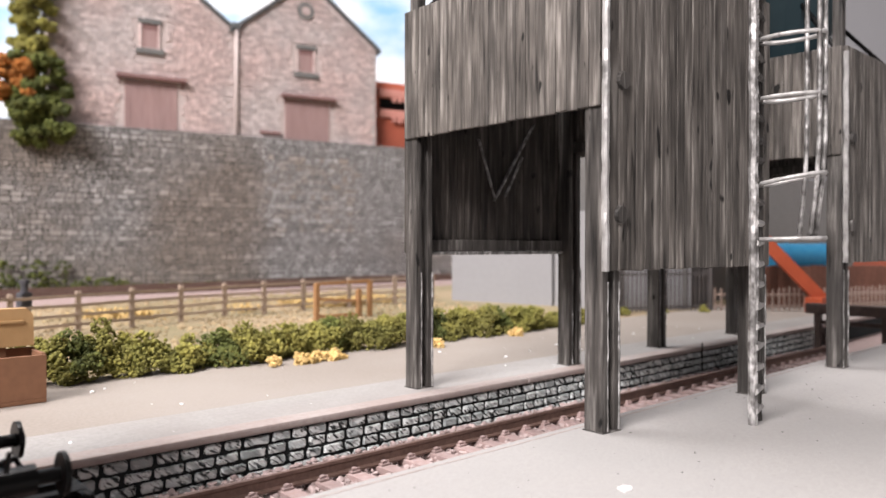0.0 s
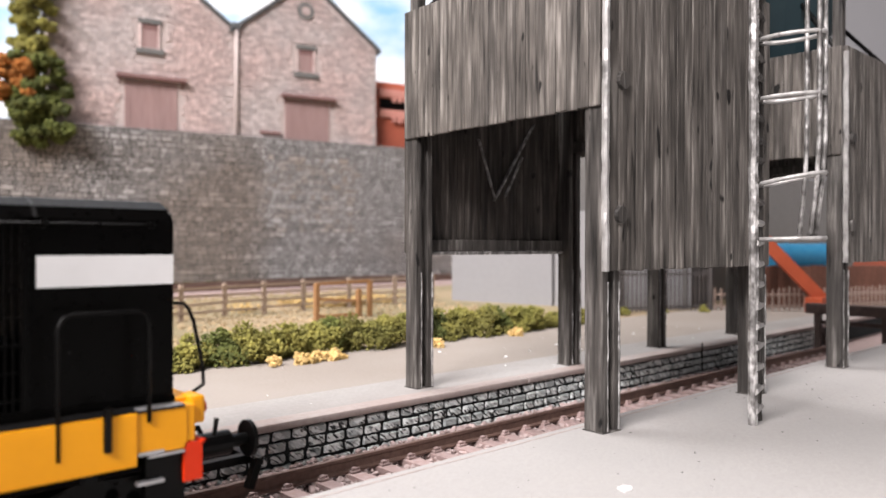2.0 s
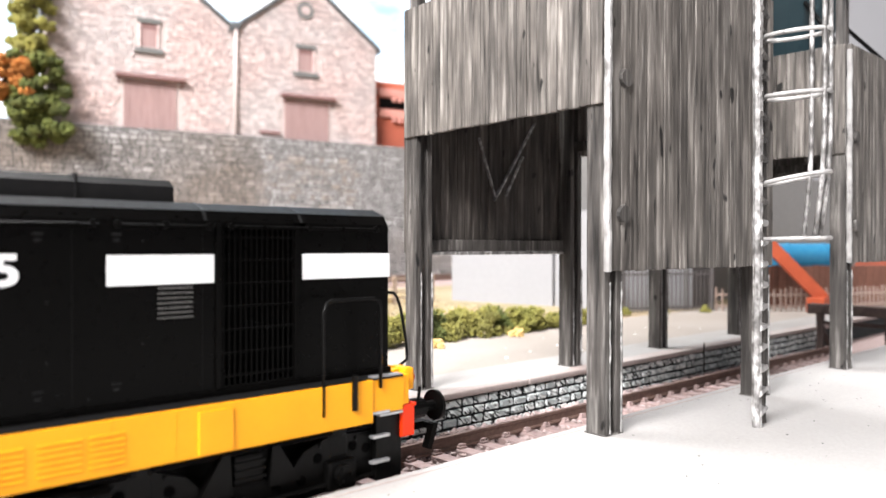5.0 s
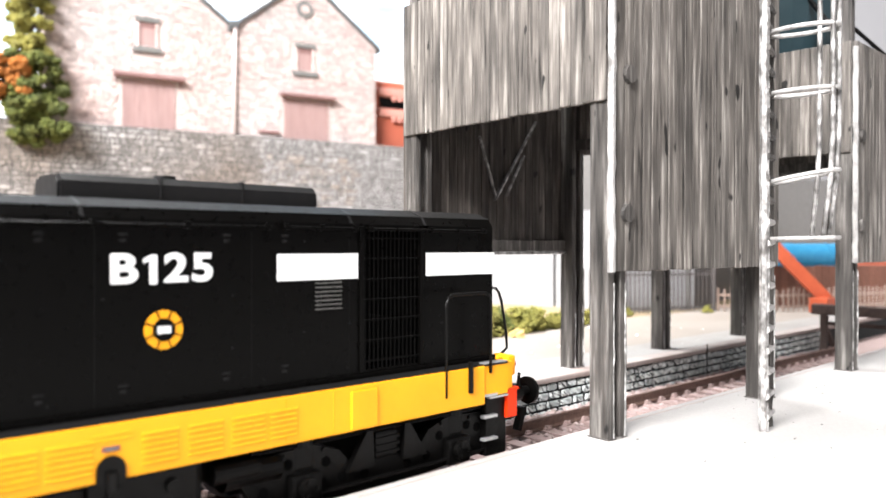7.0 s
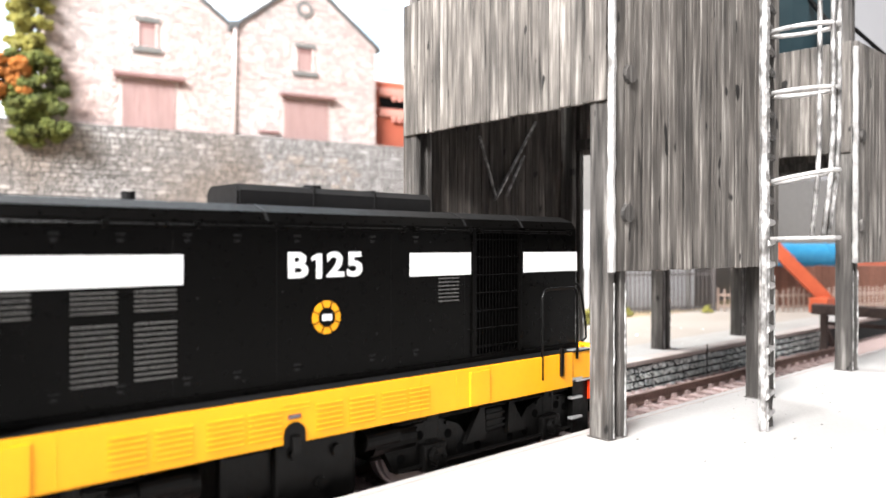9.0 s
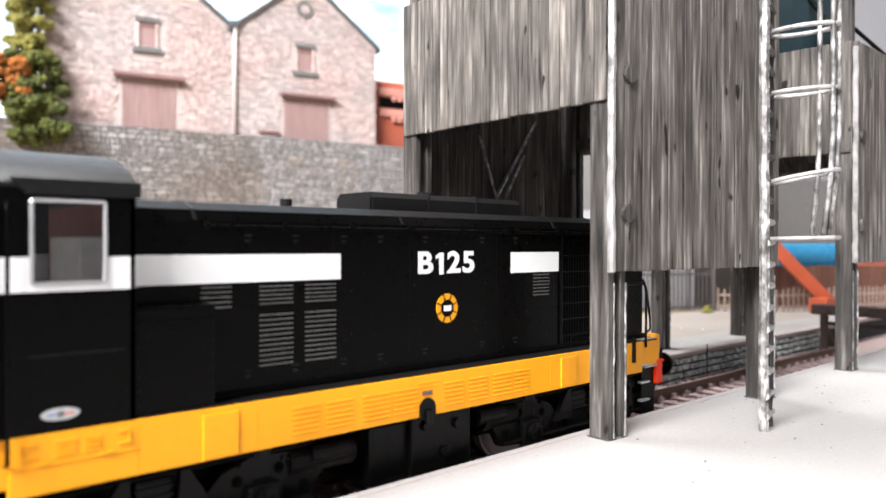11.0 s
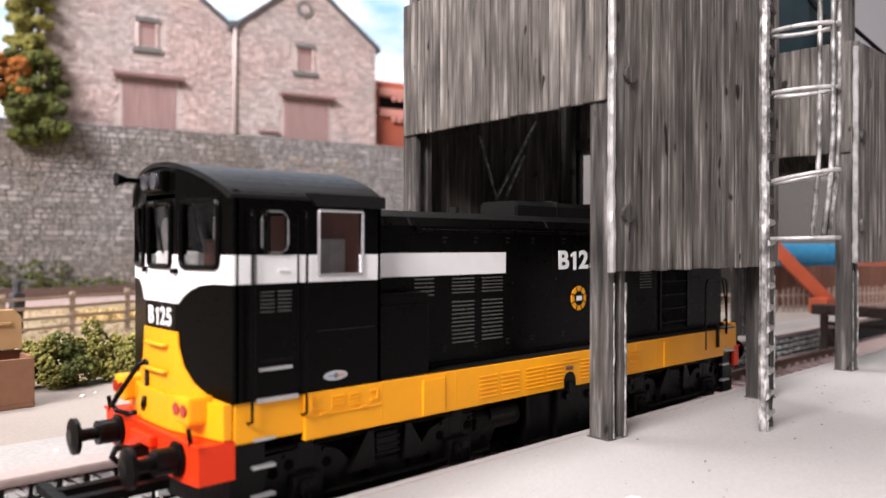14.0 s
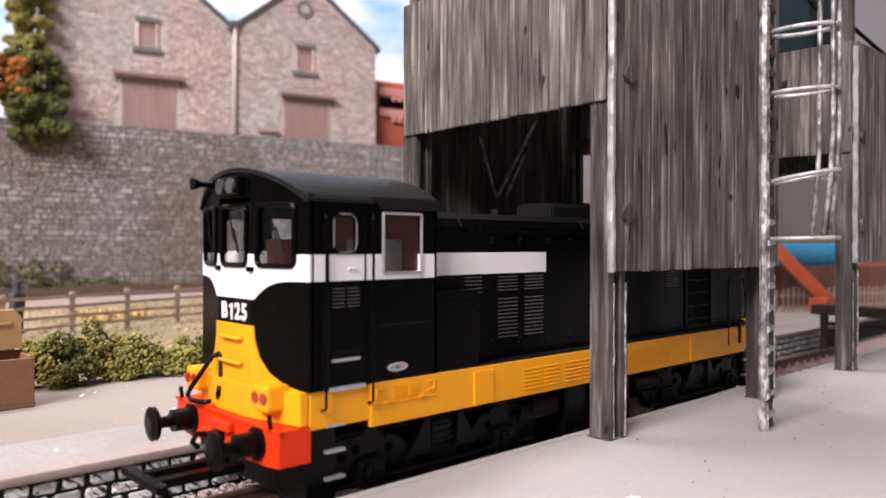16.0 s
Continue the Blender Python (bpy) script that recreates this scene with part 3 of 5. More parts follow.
def tower(m, hx, hy, label):
    """A timber loading tower that spans the track. hx, hy: half its length and width."""
    t = thing("loading_tower", m, label, "tower", "loading towers over the track")
    top = 109.5 - PLAT
    for sx in (-1, 1):
        for sy in (-1, 1):
            x, y = sx * (hx - 2.3), sy * (hy - 2.3)
            leg = part("leg", box(B(), x - 2.7, x - 1.0, y - 2.3, y + 2.3, 0, top, 0.25), POST, t)
            part("flange", box(B(), x + 1.0, x + 2.7, y - 2.3, y + 2.3, 0, top, 0.25), POST, leg)
            part("web", box(B(), x - 1.2, x + 1.2, y - 0.9, y + 0.9, 0, top - 0.5, 0), POST, leg)
            for ex, r, n in ((x - 0.95, 0.2, 12), (x + 2.65, 0.34, 12)):
                pts = [(ex + random.uniform(-0.1, 0.1), y - 2.25 + random.uniform(-0.1, 0.1), 0.2 + k * 2.75) for k in range(n)]
                part("worn_edge", tube(B(), pts, r, 5), SILVER_WORN, leg, "chipped silver edge strip")
            part("foot_dirt", box(B(), x - 3.0, x + 3.0, y - 2.7, y + 2.6, 0, 0.35, 0.15), POST, leg)
    low, high = 43 - PLAT, 76 - PLAT
    for sy in (-1, 1):
        # The far wall's boards carry the tower's inner shade in their colour.
        plank_wall(t, -hx, hx, low + (3.2 if sy > 0 else 0), top, sy * (hy + 0.6), "x", sy, mat=PLANK if sy < 0 else SHADED_PLANK)
        for z in (low + (5 if sy > 0 else 4), top - 4):
            part("rail_beam", box(B(), -hx + 1, hx - 1, sy * (hy - 1) - 1, sy * (hy - 1) + 0.8, z - 1.6, z + 1.6, 0.3), POST, t)
    for sx in (-1, 1):
        plank_wall(t, -hy + 0.2, hy - 0.2, high, top, sx * (hx + 0.6), "y", -sx)
        part("rail_beam", box(B(), sx * (hx - 1) - 1, sx * (hx - 1) + 0.8, -hy + 1, hy - 1, high + 1.4, high + 4.6, 0.3), POST, t)
    part("panel_lip", box(B(), -hx + 4, hx - 4, hy - 2.2, hy + 0.2, low + 2.4, low + 3.3, 0.2), SILVER_WORN, t, "chipped silver lip under the boards")
    # bright corner strips
    for sx, sy in ((-1, -1),):
        bm = B()
        tube(bm, [(sx * (hx + 1.2) + random.uniform(-0.12, 0.12), sy * (hy + 1.3) + random.uniform(-0.12, 0.12), low + k * 2.3) for k in range(int((top - low) / 2.3) + 1)], 0.8, 8)
        part("corner_strip", bm, SILVER, t, "scuffed silver corner strip")
    for x, z in ((-hx + 4.0, 71), (-hx + 3.4, 44)):
        bm = B()
        bmesh.ops.create_cone(bm, cap_ends=True, segments=14, radius1=2.0, radius2=1.7, depth=1.0, matrix=Matrix.Translation((x, -hy - 1.6, z)) @ Euler((radians(90), 0, 0)).to_matrix().to_4x4())
        part("bolt_washer", bm, POST, t, "round bolt washer")
    for x0, z0, x1, z1, w in ((-7.5, 78.6, -1.2, 62, 0.6), (15.4, 85, -1.4, 61, 0.9), (10.3, 74.5, 3.2, 62.5, 0.7)):
        part("brace", bar(B(), (x0, hy - 0.9, z0 - PLAT), (x1, hy - 0.9, z1 - PLAT), w, 0.5), SILVER_WORN, t, "thin scuffed diagonal brace")
    bm = B()
    prism(bm, [(-hy + 5, 0), (hy - 5, 0), (hy - 5, 0.8), (-hy + 5, 0.8)], "x", -hx + 4, hx - 4)
    bmesh.ops.translate(bm, verts=bm.verts, vec=(0, 0, top - 3))
    part("deck", bm, POST, t)
    bm = B()
    bmesh.ops.create_cone(bm, cap_ends=True, segments=24, radius1=9, radius2=hx - 1, depth=60, matrix=Matrix.Translation((0, 0, top + 22)))
    # Bin above the hopper: added out of view to shade the second tower.
    bmesh.ops.create_cone(bm, cap_ends=True, segments=24, radius1=hx - 1, radius2=hx - 1, depth=70, matrix=Matrix.Translation((0, 0, top + 86.8)))
    part("hopper", bm, HOPPER, t, "dark teal steel hopper with an added unseen bin for shade")
    for sx in (-1, 1):
        for sy in (-1, 1):
            part("hopper_strut", rod(B(), (sx * (hx - 3), sy * (hy - 3), top), (sx * 12, sy * 12, top + 24), 0.8, 6), FRAMEBLACK, t)
            part("hopper_post", box(B(), sx * (hx - 2) - 1.5, sx * (hx - 2) + 1.5, sy * (hy - 2) - 1.5, sy * (hy - 2) + 1.5, top, top + 60, 0.3), POST, t)
    return t


tower(at(157.0, 116.2, PLAT - 0.1, 0, 0, -3.0), 32.5, 32.6, "grey weathered timber loading tower with silver edges spanning the track")
tower(at(277, 117, PLAT - 0.1), 33, 34, "grey weathered timber loading tower standing further down the track")


def ladder():
    t = thing("caged_ladder", at(155, 69.3, PLAT, 0, 0, 15), "silver metal ladder with a hooped safety cage on the platform", "ladder")
    for x, mat in ((-2.7, SILVER_WORN), (2.7, POST)):
        bm = B()
        tube(bm, [(x + random.uniform(-0.15, 0.15), random.uniform(-0.15, 0.15), k * 3.0) for k in range(41)], 1.0, 7)
        part("stile", bm, mat, t)
    for k in range(27):
        z = 3 + k * 4.4
        part("rung", rod(B(), (-3.3, -0.4, z + random.uniform(-.3, .3)), (3.9, -0.4, z + random.uniform(-.3, .3)), 0.85, 7), POST if k > 9 else SILVER, t)
    zs = [39.0, 50.5, 68.5, 81.0, 95.0]
    for i, z in enumerate(zs):
        lift = 2.2 if i == 1 else 0.3
        pts = [(-2.7, 0, z)] + [(-3.4 * math.sin(a + math.pi), -6.7 + 6.6 * math.cos(a), z + lift * (1 - math.cos(a)) / 2) for a in np.linspace(0.45, math.tau - 0.45, 24)][::-1] + [(2.7, 0, z)]
        part("cage_hoop", tube(B(), pts, 0.5, 6), SILVER, t, smooth=True)
    for a in (2.0, 2.9, 3.7):
        bm = B()
        tube(bm, [(-3.4 * math.sin(a + math.pi) * k, (-6.7 + 6.6 * math.cos(a)) * k, z) for z, k in ((39, 0.86), (51.5, 0.97), (60, 1), (69.5, 1), (82, 1), (96, 1), (112, 1))], 0.5, 6)
        part("cage_bar", bm, SILVER_WORN, t, smooth=True)


ladder()


# ---- the yard behind the far platform ----
def lumps(name, mat, centres, parent=None, label="", kind="", flat=0.9):
    """Crumbs of foam: small rough lumps, each given as (x, y, z, r)."""
    bm = B()
    bmesh.ops.create_icosphere(bm, subdivisions=1, radius=1)
    base, tri = np.array([v.co[:] for v in bm.verts]), [tuple(v.index for v in f.verts) for f in bm.faces]
    bm.free()
    verts, faces = [], []
    rng = np.random.default_rng(len(centres) + 7)
    for x, y, z, r in centres:
        k = len(verts)
        pts = base * (r * rng.uniform(0.6, 1.35, (len(base), 1))) * (1, 1, flat) + (x, y, z)
        verts += pts.tolist()
        faces += [tuple(i + k for i in f) for f in tri]
    return raw(name, verts, faces, mat, parent, label, kind)


def bush(x, y, w, d, h, mat=None, label="rough green foam bush at the platform's back edge", n=12, small=0.55, group="bushes along the platform"):
    """Foam clumps of uneven size, each a ragged ball of crumbs, heaped with gaps between them."""
    mat = mat or LEAF
    centres = []
    for i in range(n):
        a, u = random.uniform(0, math.tau), random.random() ** 0.6
        px, py = math.cos(a) * u * 0.8, math.sin(a) * u * 0.8
        r = min(h * 0.42, w * random.uniform(0.22, 0.42))
        top = h * math.sqrt(max(0.12, 1 - u * u * 0.8)) * random.uniform(0.72, 1.06)
        z = max(r * 0.5, top - r) * (random.random() ** 0.4 if i > 3 else 1)
        for k in range(int(16 + 26 * r)):
            v = Vector((random.gauss(0, 1), random.gauss(0, 1), random.gauss(0, 1))).normalized() * r * random.uniform(0.55, 1.12)
            if v.z + z > -0.2:
                centres.append((px * w + v.x, py * d + v.y, z + v.z * 0.9, random.uniform(0.45, 1.3) * small))
    t = thing("bush", at(x, y, PLAT - 0.4), label, "bush", group)
    lumps("foliage", mat, centres, t)
    return t


random.seed(21)
HEDGE = ((44, 70, 85, 98, 112, 145, 183, 230, 288, 306), (13.5, 16.5, 12.2, 9.8, 13.2, 13.6, 13.8, 13.4, 9.0, 7.0))   # x and height along the hedge
for i in range(37):
    x = 42 + i * 7.25
    h = float(np.interp(x, *HEDGE)) * random.uniform(0.92, 1.1)
    bush(x, 219.5 + math.sin(i * 1.7) * 2.2, random.uniform(7.5, 10.5), random.uniform(7, 9), h, LEAF if i % 6 != 3 else LEAF_DARK, n=random.randint(11, 15))
for x, y, w in ((128, 203.5, 4.2), (135, 204.0, 4.8), (141, 204.2, 3.6), (186, 203.5, 5.2), (233, 207, 3.8), (118, 204.5, 2.6)):
    bush(x, y, w, 3, 4.2, FLOWER, "straw-coloured foam flowers before the bushes", 9, 0.5, "straw-coloured flower clumps")


for x, y in ((346, 236), (352, 233), (374, 222), (398, 210)):
    bush(x, y, 4, 2.5, 4.5, LEAF, "small green weed tuft at the palisade's foot", 6, 0.5, "weed tufts")
marker = part("edge_marker", rod(B(), (258, 136.5, -0.5), (258, 136.5, PLAT + 1.6), 0.22, 6), FRAMEBLACK, None, "thin black wire marker at the platform edge")
tagged(marker, category="marker")


def post_fence():
    """A four-rail timber fence."""
    pts = [(20, 322), (48, 330), (75, 338), (103, 345), (129, 353), (156, 361), (182, 366), (208, 371), (236, 375), (270, 377), (308, 379), (342, 380)]
    t = thing("rail_fence", at(0, 0, PLAT - 1.0), "pale timber post and four-rail fence along the field", "fence")
    for x, y in pts:
        part("post", box(B(), x - 1.1, x + 1.1, y - 1.1, y + 1.1, 0, 18.5, 0.3), FENCEWOOD, t)
    for (x0, y0), (x1, y1) in zip(pts, pts[1:]):
        for z in (4.0, 8.2, 12.4, 16.4):
            part("rail", bar(B(), (x0, y0 - 0.9, z + random.uniform(-.3, .3)), (x1, y1 - 0.9, z + random.uniform(-.3, .3)), 0.9, 1.3), FENCEWOOD, t)


post_fence()


def kissing_gate():
    t = thing("kissing_gate", at(211, 323, PLAT - 1.0, 0, 0, 0), "orange-brown timber kissing gate in the field", "gate")
    for x, y, h in ((0, 0, 19), (34, 0, 19.5), (25, -2, 15), (29, 3, 15)):
        part("post", box(B(), x - 1.2, x + 1.2, y - 1.2, y + 1.2, 0, h, 0.3), GATEWOOD, t)
    for p, q in (((0, 0, 18.6), (34, 0, 19.4)), ((0, 0, 2), (25, -2, 2)), ((0, 0, 11), (25, -2, 9))):
        part("bar", bar(B(), p, q, 1.3, 1.6), GATEWOOD, t)


kissing_gate()


def far_track():
    """The line behind the fence, on its raised bed."""
    m = at(300, 560, PLAT - 1.0, 0, 0, 3)
    bed = part("far_trackbed", prism(B(), [(-45, 0), (45, 0), (38, 4), (-38, 4)], "x", -500, 420), BED, None, "brown ballasted bed of the far line", kind="structure")
    bed.matrix_world = m
    tagged(bed, category="trackbed")
    for y in (-30, -14, 10, 26):
        r = part("far_rail", box(B(), -500, 420, y - 0.6, y + 0.6, 4, 8, 0.1), RAIL, None, "rust-brown rail of the far line", kind="structure")
        r.matrix_world = m
        tagged(r, category="rail")


far_track()


def turf():
    """Tufts and crumbs over the field between bushes, fence and wall."""
    random.seed(31)
    c = []
    for i in range(5200):
        x, y = random.uniform(-10, 380), random.uniform(228, 520)
        if x > 340 and y < 400:
            continue
        c.append((x, y, PLAT - 1.0, random.uniform(0.5, 1.6)))
    lumps("turf_tufts", TUFT, c, None, "olive and tan turf crumbs", "stuff", 0.9)
    f = []
    for i in range(2600):
        u = random.random()
        x = 90 + u * 230
        if noise.noise(Vector((x * 0.06, 1.5, 0))) < 0.05:
            continue
        f.append((x + random.uniform(-6, 6), 392 + random.uniform(-8, 22) + 6 * math.sin(x * 0.11), PLAT - 1 + random.uniform(0, 4.5), random.uniform(0.5, 1.3)))
    ob = lumps("straw_scrub", FLOWER, f, None, "straw-coloured scrub behind the fence", "stuff")
    g = []
    for i in range(1300):
        x = random.uniform(-160, 250)
        g.append((x, -3 - random.uniform(0, 10), 9 + random.random() ** 2 * (26 if x < -105 else 10 if x < -60 else 4), random.uniform(0.9, 2.4)))
    ob = lumps("wall_weeds", LEAF_DARK, g, None, "green weeds at the foot of the wall", "stuff")
    ob.matrix_world = WALL_AT


turf()


def tree(x, y, z, h, w, mats, label):
    t = thing("tree", WALL_AT @ at(x, y, z), label, "tree", "trees on the wall")
    part("trunk", rod(B(), (0, 0, -2), (2, 0, h * 0.7), 3.2, 8, 1.2), TIMBER, t)
    for k in range(5):
        a = k * 1.3
        part("limb", rod(B(), (1, 0, h * (0.25 + 0.09 * k)), (w * 0.6 * math.cos(a), w * 0.5 * math.sin(a), h * (0.45 + 0.1 * k)), 1.2, 6, 0.5), TIMBER, t)
    for mi, mat in enumerate(mats):
        c = []
        for k in range(24):
            bx, by, bz = random.uniform(-w, w) * 0.75, random.uniform(-w, w) * 0.5, random.uniform(-0.12, 1.0) * h
            br = w * random.uniform(0.16, 0.32)
            for i in range(110):
                v = Vector((random.gauss(0, 1), random.gauss(0, 1), random.gauss(0, 1))).normalized() * br * random.uniform(0.3, 1.1)
                c.append((bx + v.x, by + v.y, bz + v.z * 0.8, random.uniform(0.8, 2.1)))
        lumps("crown", mat, c, t)


random.seed(44)
tree(-128, -8, 138, 62, 27, (LEAF_DARK, LEAF_DARK, LEAF_DARK), "dark green foam tree overhanging the wall's top")
tree(-150, -9, 172, 30, 19, (RUST_LEAF, RUST_LEAF), "orange autumn foam tree on the wall's top")
tree(-132, -2, 205, 70, 19, (LEAF, LEAF, LEAF), "olive green foam tree beside the warehouse")


def red_store():
    """A red rounded store with three ledges, beside the warehouse."""
    t = thing("red_store", WALL_AT @ at(183, 26, 151), "orange-red plastic store with stacked ledges on the wall's top", "store")
    part("body", box(B(), 2, 60, 0, 40, -6, 74, 6), STORE, t)
    for z in (34, 56):
        part("ledge", box(B(), 10, 60, -4, 4, z, z + 9, 2), STORE_PALE, t)
        for k in range(4):
            part("clip", box(B(), 26 + k * 7, 30 + k * 7, -5, -2, z - 5, z + 1, 0.6), STORE_PALE, t)
    part("shadow_gap", box(B(), 12, 60, -0.5, 1, 44, 55, 0.2), FRAMEBLACK, t)


red_store()


def crate():
    t = thing("wooden_crate", at(50, 194, PLAT - 0.1, 0, 0, 2), "open brown box with a tan lid standing up at its back", "box")
    for name, a in (("box_bottom", (-40, 0, 0, 10, 0, 1.0)), ("box_front", (-40, 0, 0, 0.9, 1.0, 11.4)), ("box_back", (-40, 0, 9.1, 10, 1.0, 12.4)),
                    ("box_end", (-0.9, 0, 0.9, 9.1, 1.0, 11.8)), ("box_end", (-40, -39.1, 0.9, 9.1, 1.0, 11.8))):
        part(name, box(B(), *a, 0.15), BOXBROWN, t)
    part("lid", prism(B(), [(-40, 13.0), (-0.6, 13.0), (-0.8, 20.6), (-2.2, 22.2), (-40, 22.2)], "y", 7.4, 10.6), CARDBOARD, t, "tan raised lid")
    part("lid_lip", box(B(), -40, -3, 6.9, 7.5, 18.6, 19.4, 0.2), CARDBOARD, t)
    part("lid_stay", box(B(), -8, -6.6, 8.2, 9.6, 9, 13.2, 0.1), BOXBROWN, t)


crate()


def figure():
    bm = B()
    box(bm, -2.2, 2.2, -1.4, 1.4, 0, 11, 0.7)
    box(bm, -3, 3, -1.7, 1.7, 10, 18.5, 1.1)
    rod(bm, (0, 0, 18), (0, 0, 22.5), 1.5, 10)
    rod(bm, (0, 0, 21.8), (0, 0, 23.6), 2.0, 10)
    ob = part("figurine", bm, FIGDARK, None, "small dark painted figurine standing behind the fence")
    tagged(ob, category="figurine")
    ob.matrix_world = at(83.5, 352, PLAT - 1.0, 0, 0, 30)


figure()


def palisade():
    t = thing("palisade_fence", at(0, 0, PLAT - 0.8), "dark steel palisade fence before the grey board", "fence", "yard fences")
    pts = [(342, 250), (356, 239), (384, 226), (412, 213)]
    for (x0, y0), (x1, y1) in zip(pts, pts[1:]):
        n = int(math.hypot(x1 - x0, y1 - y0) / 2.7)
        for i in range(n):
            x, y = x0 + (x1 - x0) * i / n, y0 + (y1 - y0) * i / n
            part("pale", box(B(), x - 0.45, x + 0.45, y - 0.2, y + 0.2, 0.8, 25 + random.uniform(-.3, .3)), PALISADE, t)
        for z in (3, 22):
            part("rail", bar(B(), (x0, y0 + .6, z), (x1, y1 + .6, z), 0.6, 1.2), PALISADE, t)
        part("post", box(B(), x1 - 0.9, x1 + 0.9, y1 - .3, y1 + 1.2, 0, 26), PALISADE, t)
    t = thing("picket_fence", at(0, 0, PLAT - 0.8), "low brown timber picket fence behind the buffer stop", "fence", "yard fences")
    pts = [(412, 211), (436, 184), (470, 166), (520, 148), (600, 120)]
    for (x0, y0), (x1, y1) in zip(pts, pts[1:]):
        n = int(math.hypot(x1 - x0, y1 - y0) / 3.4)
        for i in range(n):
            x, y = x0 + (x1 - x0) * i / n, y0 + (y1 - y0) * i / n
            part("picket", box(B(), x - 0.8, x + 0.8, y - 0.3, y + 0.3, 0, 14 + random.uniform(-.8, .8), 0.1), PICKET, t)
        for z in (3.5, 10):
            part("rail", bar(B(), (x0, y0 + .7, z), (x1, y1 + .7, z), 0.6, 1.3), PICKET, t)


palisade()


def conveyor():
    t = thing("conveyor", at(440, 185, PLAT - 0.8), "orange-red plastic chute on a frame behind the picket fence", "conveyor")
    part("chute", bar(B(), (-12, 20, 57), (12, -18, 8), 7, 7), ORANGE, t)
    part("chute_lip", bar(B(), (-12, 23.8, 60), (12, -14.2, 11), 7, 0.8), ORANGE, t)
    part("foot", box(B(), 4, 16, -22, -12, 0, 9, 0.5), ORANGE, t)
    part("trestle_leg", box(B(), -6, -3, 8, 11, 0, 40, 0.3), PICKET, t)
    t3 = thing("orange_shed", at(535, 170, PLAT - 0.8), "red-brown plastic shed behind the picket fence", "shed")
    part("shed_body", box(B(), 0, 60, -20, 8, 0, 32, 1), BRICKRED, t3)
    part("shed_roof", prism(B(), [(-22, 32), (10, 32), (4, 36), (-16, 36)], "x", -1, 61), BRICKRED, t3)
    t2 = thing("blue_tank", at(497, 196, PLAT - 0.8), "blue plastic tank lying behind the picket fence", "tank")
    part("tank_shell", rod(B(), (-14, 13, 31), (16, -14, 31), 9, 24), BLUE, t2)
    for k in (-8, 9):
        part("tank_band", rod(B(), (k, -k * 0.9, 31), (k + 1, -(k + 1) * 0.9, 31), 9.3, 24), BLUE, t2)
        part("saddle", box(B(), k - 2, k + 2, -k * 0.9 - 6, -k * 0.9 + 6, 0, 23, 0.4), PICKET, t2)
    t4 = thing("brown_fence_panel", at(455, 200, PLAT - 0.8, 0, 0, -33), "reddish brown boarded panel behind the picket fence", "fence panel")
    for k in range(30):
        part("board", box(B(), -20 + k * 4.6, -20 + k * 4.6 + 4.3, 0, 1, 0, 26 + random.uniform(-.5, .5), 0.1), PANEL, t4)


conveyor()


def buffer_stop():
    t = thing("buffer_stop", at(345, CENTRE, 0), "dark brown timber buffer stop at the end of the line", "buffer stop")
    part("beam", box(B(), -2, 2, -19, 18, 18, 22.5, 0.5), TIMBER, t)
    for y in (-14, 13):
        part("post", prism(B(), [(-2.0, 0), (1.0, 0), (0.6, 8), (1.2, 18.2), (-1.6, 18.2), (-1.2, 8)], "y", y - 1.3, y + 1.3), TIMBER, t)
        part("strut", bar(B(), (14, y, 0.5), (0.5, y, 13), 1.8, 1.8), TIMBER, t)
    part("tie", box(B(), -0.6, 0.8, -13, 12, 13.5, 15.2, 0.3), TIMBER, t)


buffer_stop()


def flake():
    ob = part("paint_flake", prism(B(), [(-1.3, -0.8), (0.3, -1.1), (1.4, -0.2), (0.9, 0.9), (-0.6, 1.0)], "z", 0, 0.25), WHITE, None, "white paint flake lying on the platform")
    tagged(ob, category="flake")
    ob.matrix_world = at(96.8, 63.0, PLAT + 0.01)


flake()


def litter():
    random.seed(77)
    c = [(random.uniform(40, 330), random.uniform(144, 210), PLAT - 0.1, random.uniform(0.15, 0.75)) for i in range(42)]
    lumps("platform_grit", WHITE, c, None, "pale grit scattered on the far platform", "stuff", 0.6)
    c = [(random.uniform(60, 330), random.uniform(20, 92), PLAT, random.uniform(0.07, 0.28)) for i in range(210)]
    lumps("platform_dirt", FRAMEBLACK, c, None, "dark specks on the near platform", "stuff", 0.4)
    c = [(random.uniform(-100, 345), random.uniform(95, 137), random.uniform(0.2, 0.9), random.uniform(0.35, 0.95)) for i in range(11000)]
    lumps("ballast_stones", BALLAST, c, None, "brown-pink ballast stones between the sleepers", "stuff", 0.8)


litter()


# ---- the locomotive ----
def letters(body, size, mat, parent, name, m, label=""):
    cu = bpy.data.curves.new(name, "FONT")
    cu.body, cu.size, cu.extrude, cu.offset = body, size * MM, 0.05 * MM, 0.032 * size * MM
    cu.space_character = 1.06
    cu.align_x, cu.align_y = "CENTER", "CENTER"
    tmp = bpy.data.objects.new(name, cu)
    me = bpy.data.meshes.new_from_object(tmp)
    bpy.data.objects.remove(tmp)
    me.materials.append(mat)
    ob = new(name, me)
    ob.parent = parent
    ob.matrix_basis = m
    return tagged(ob, label)


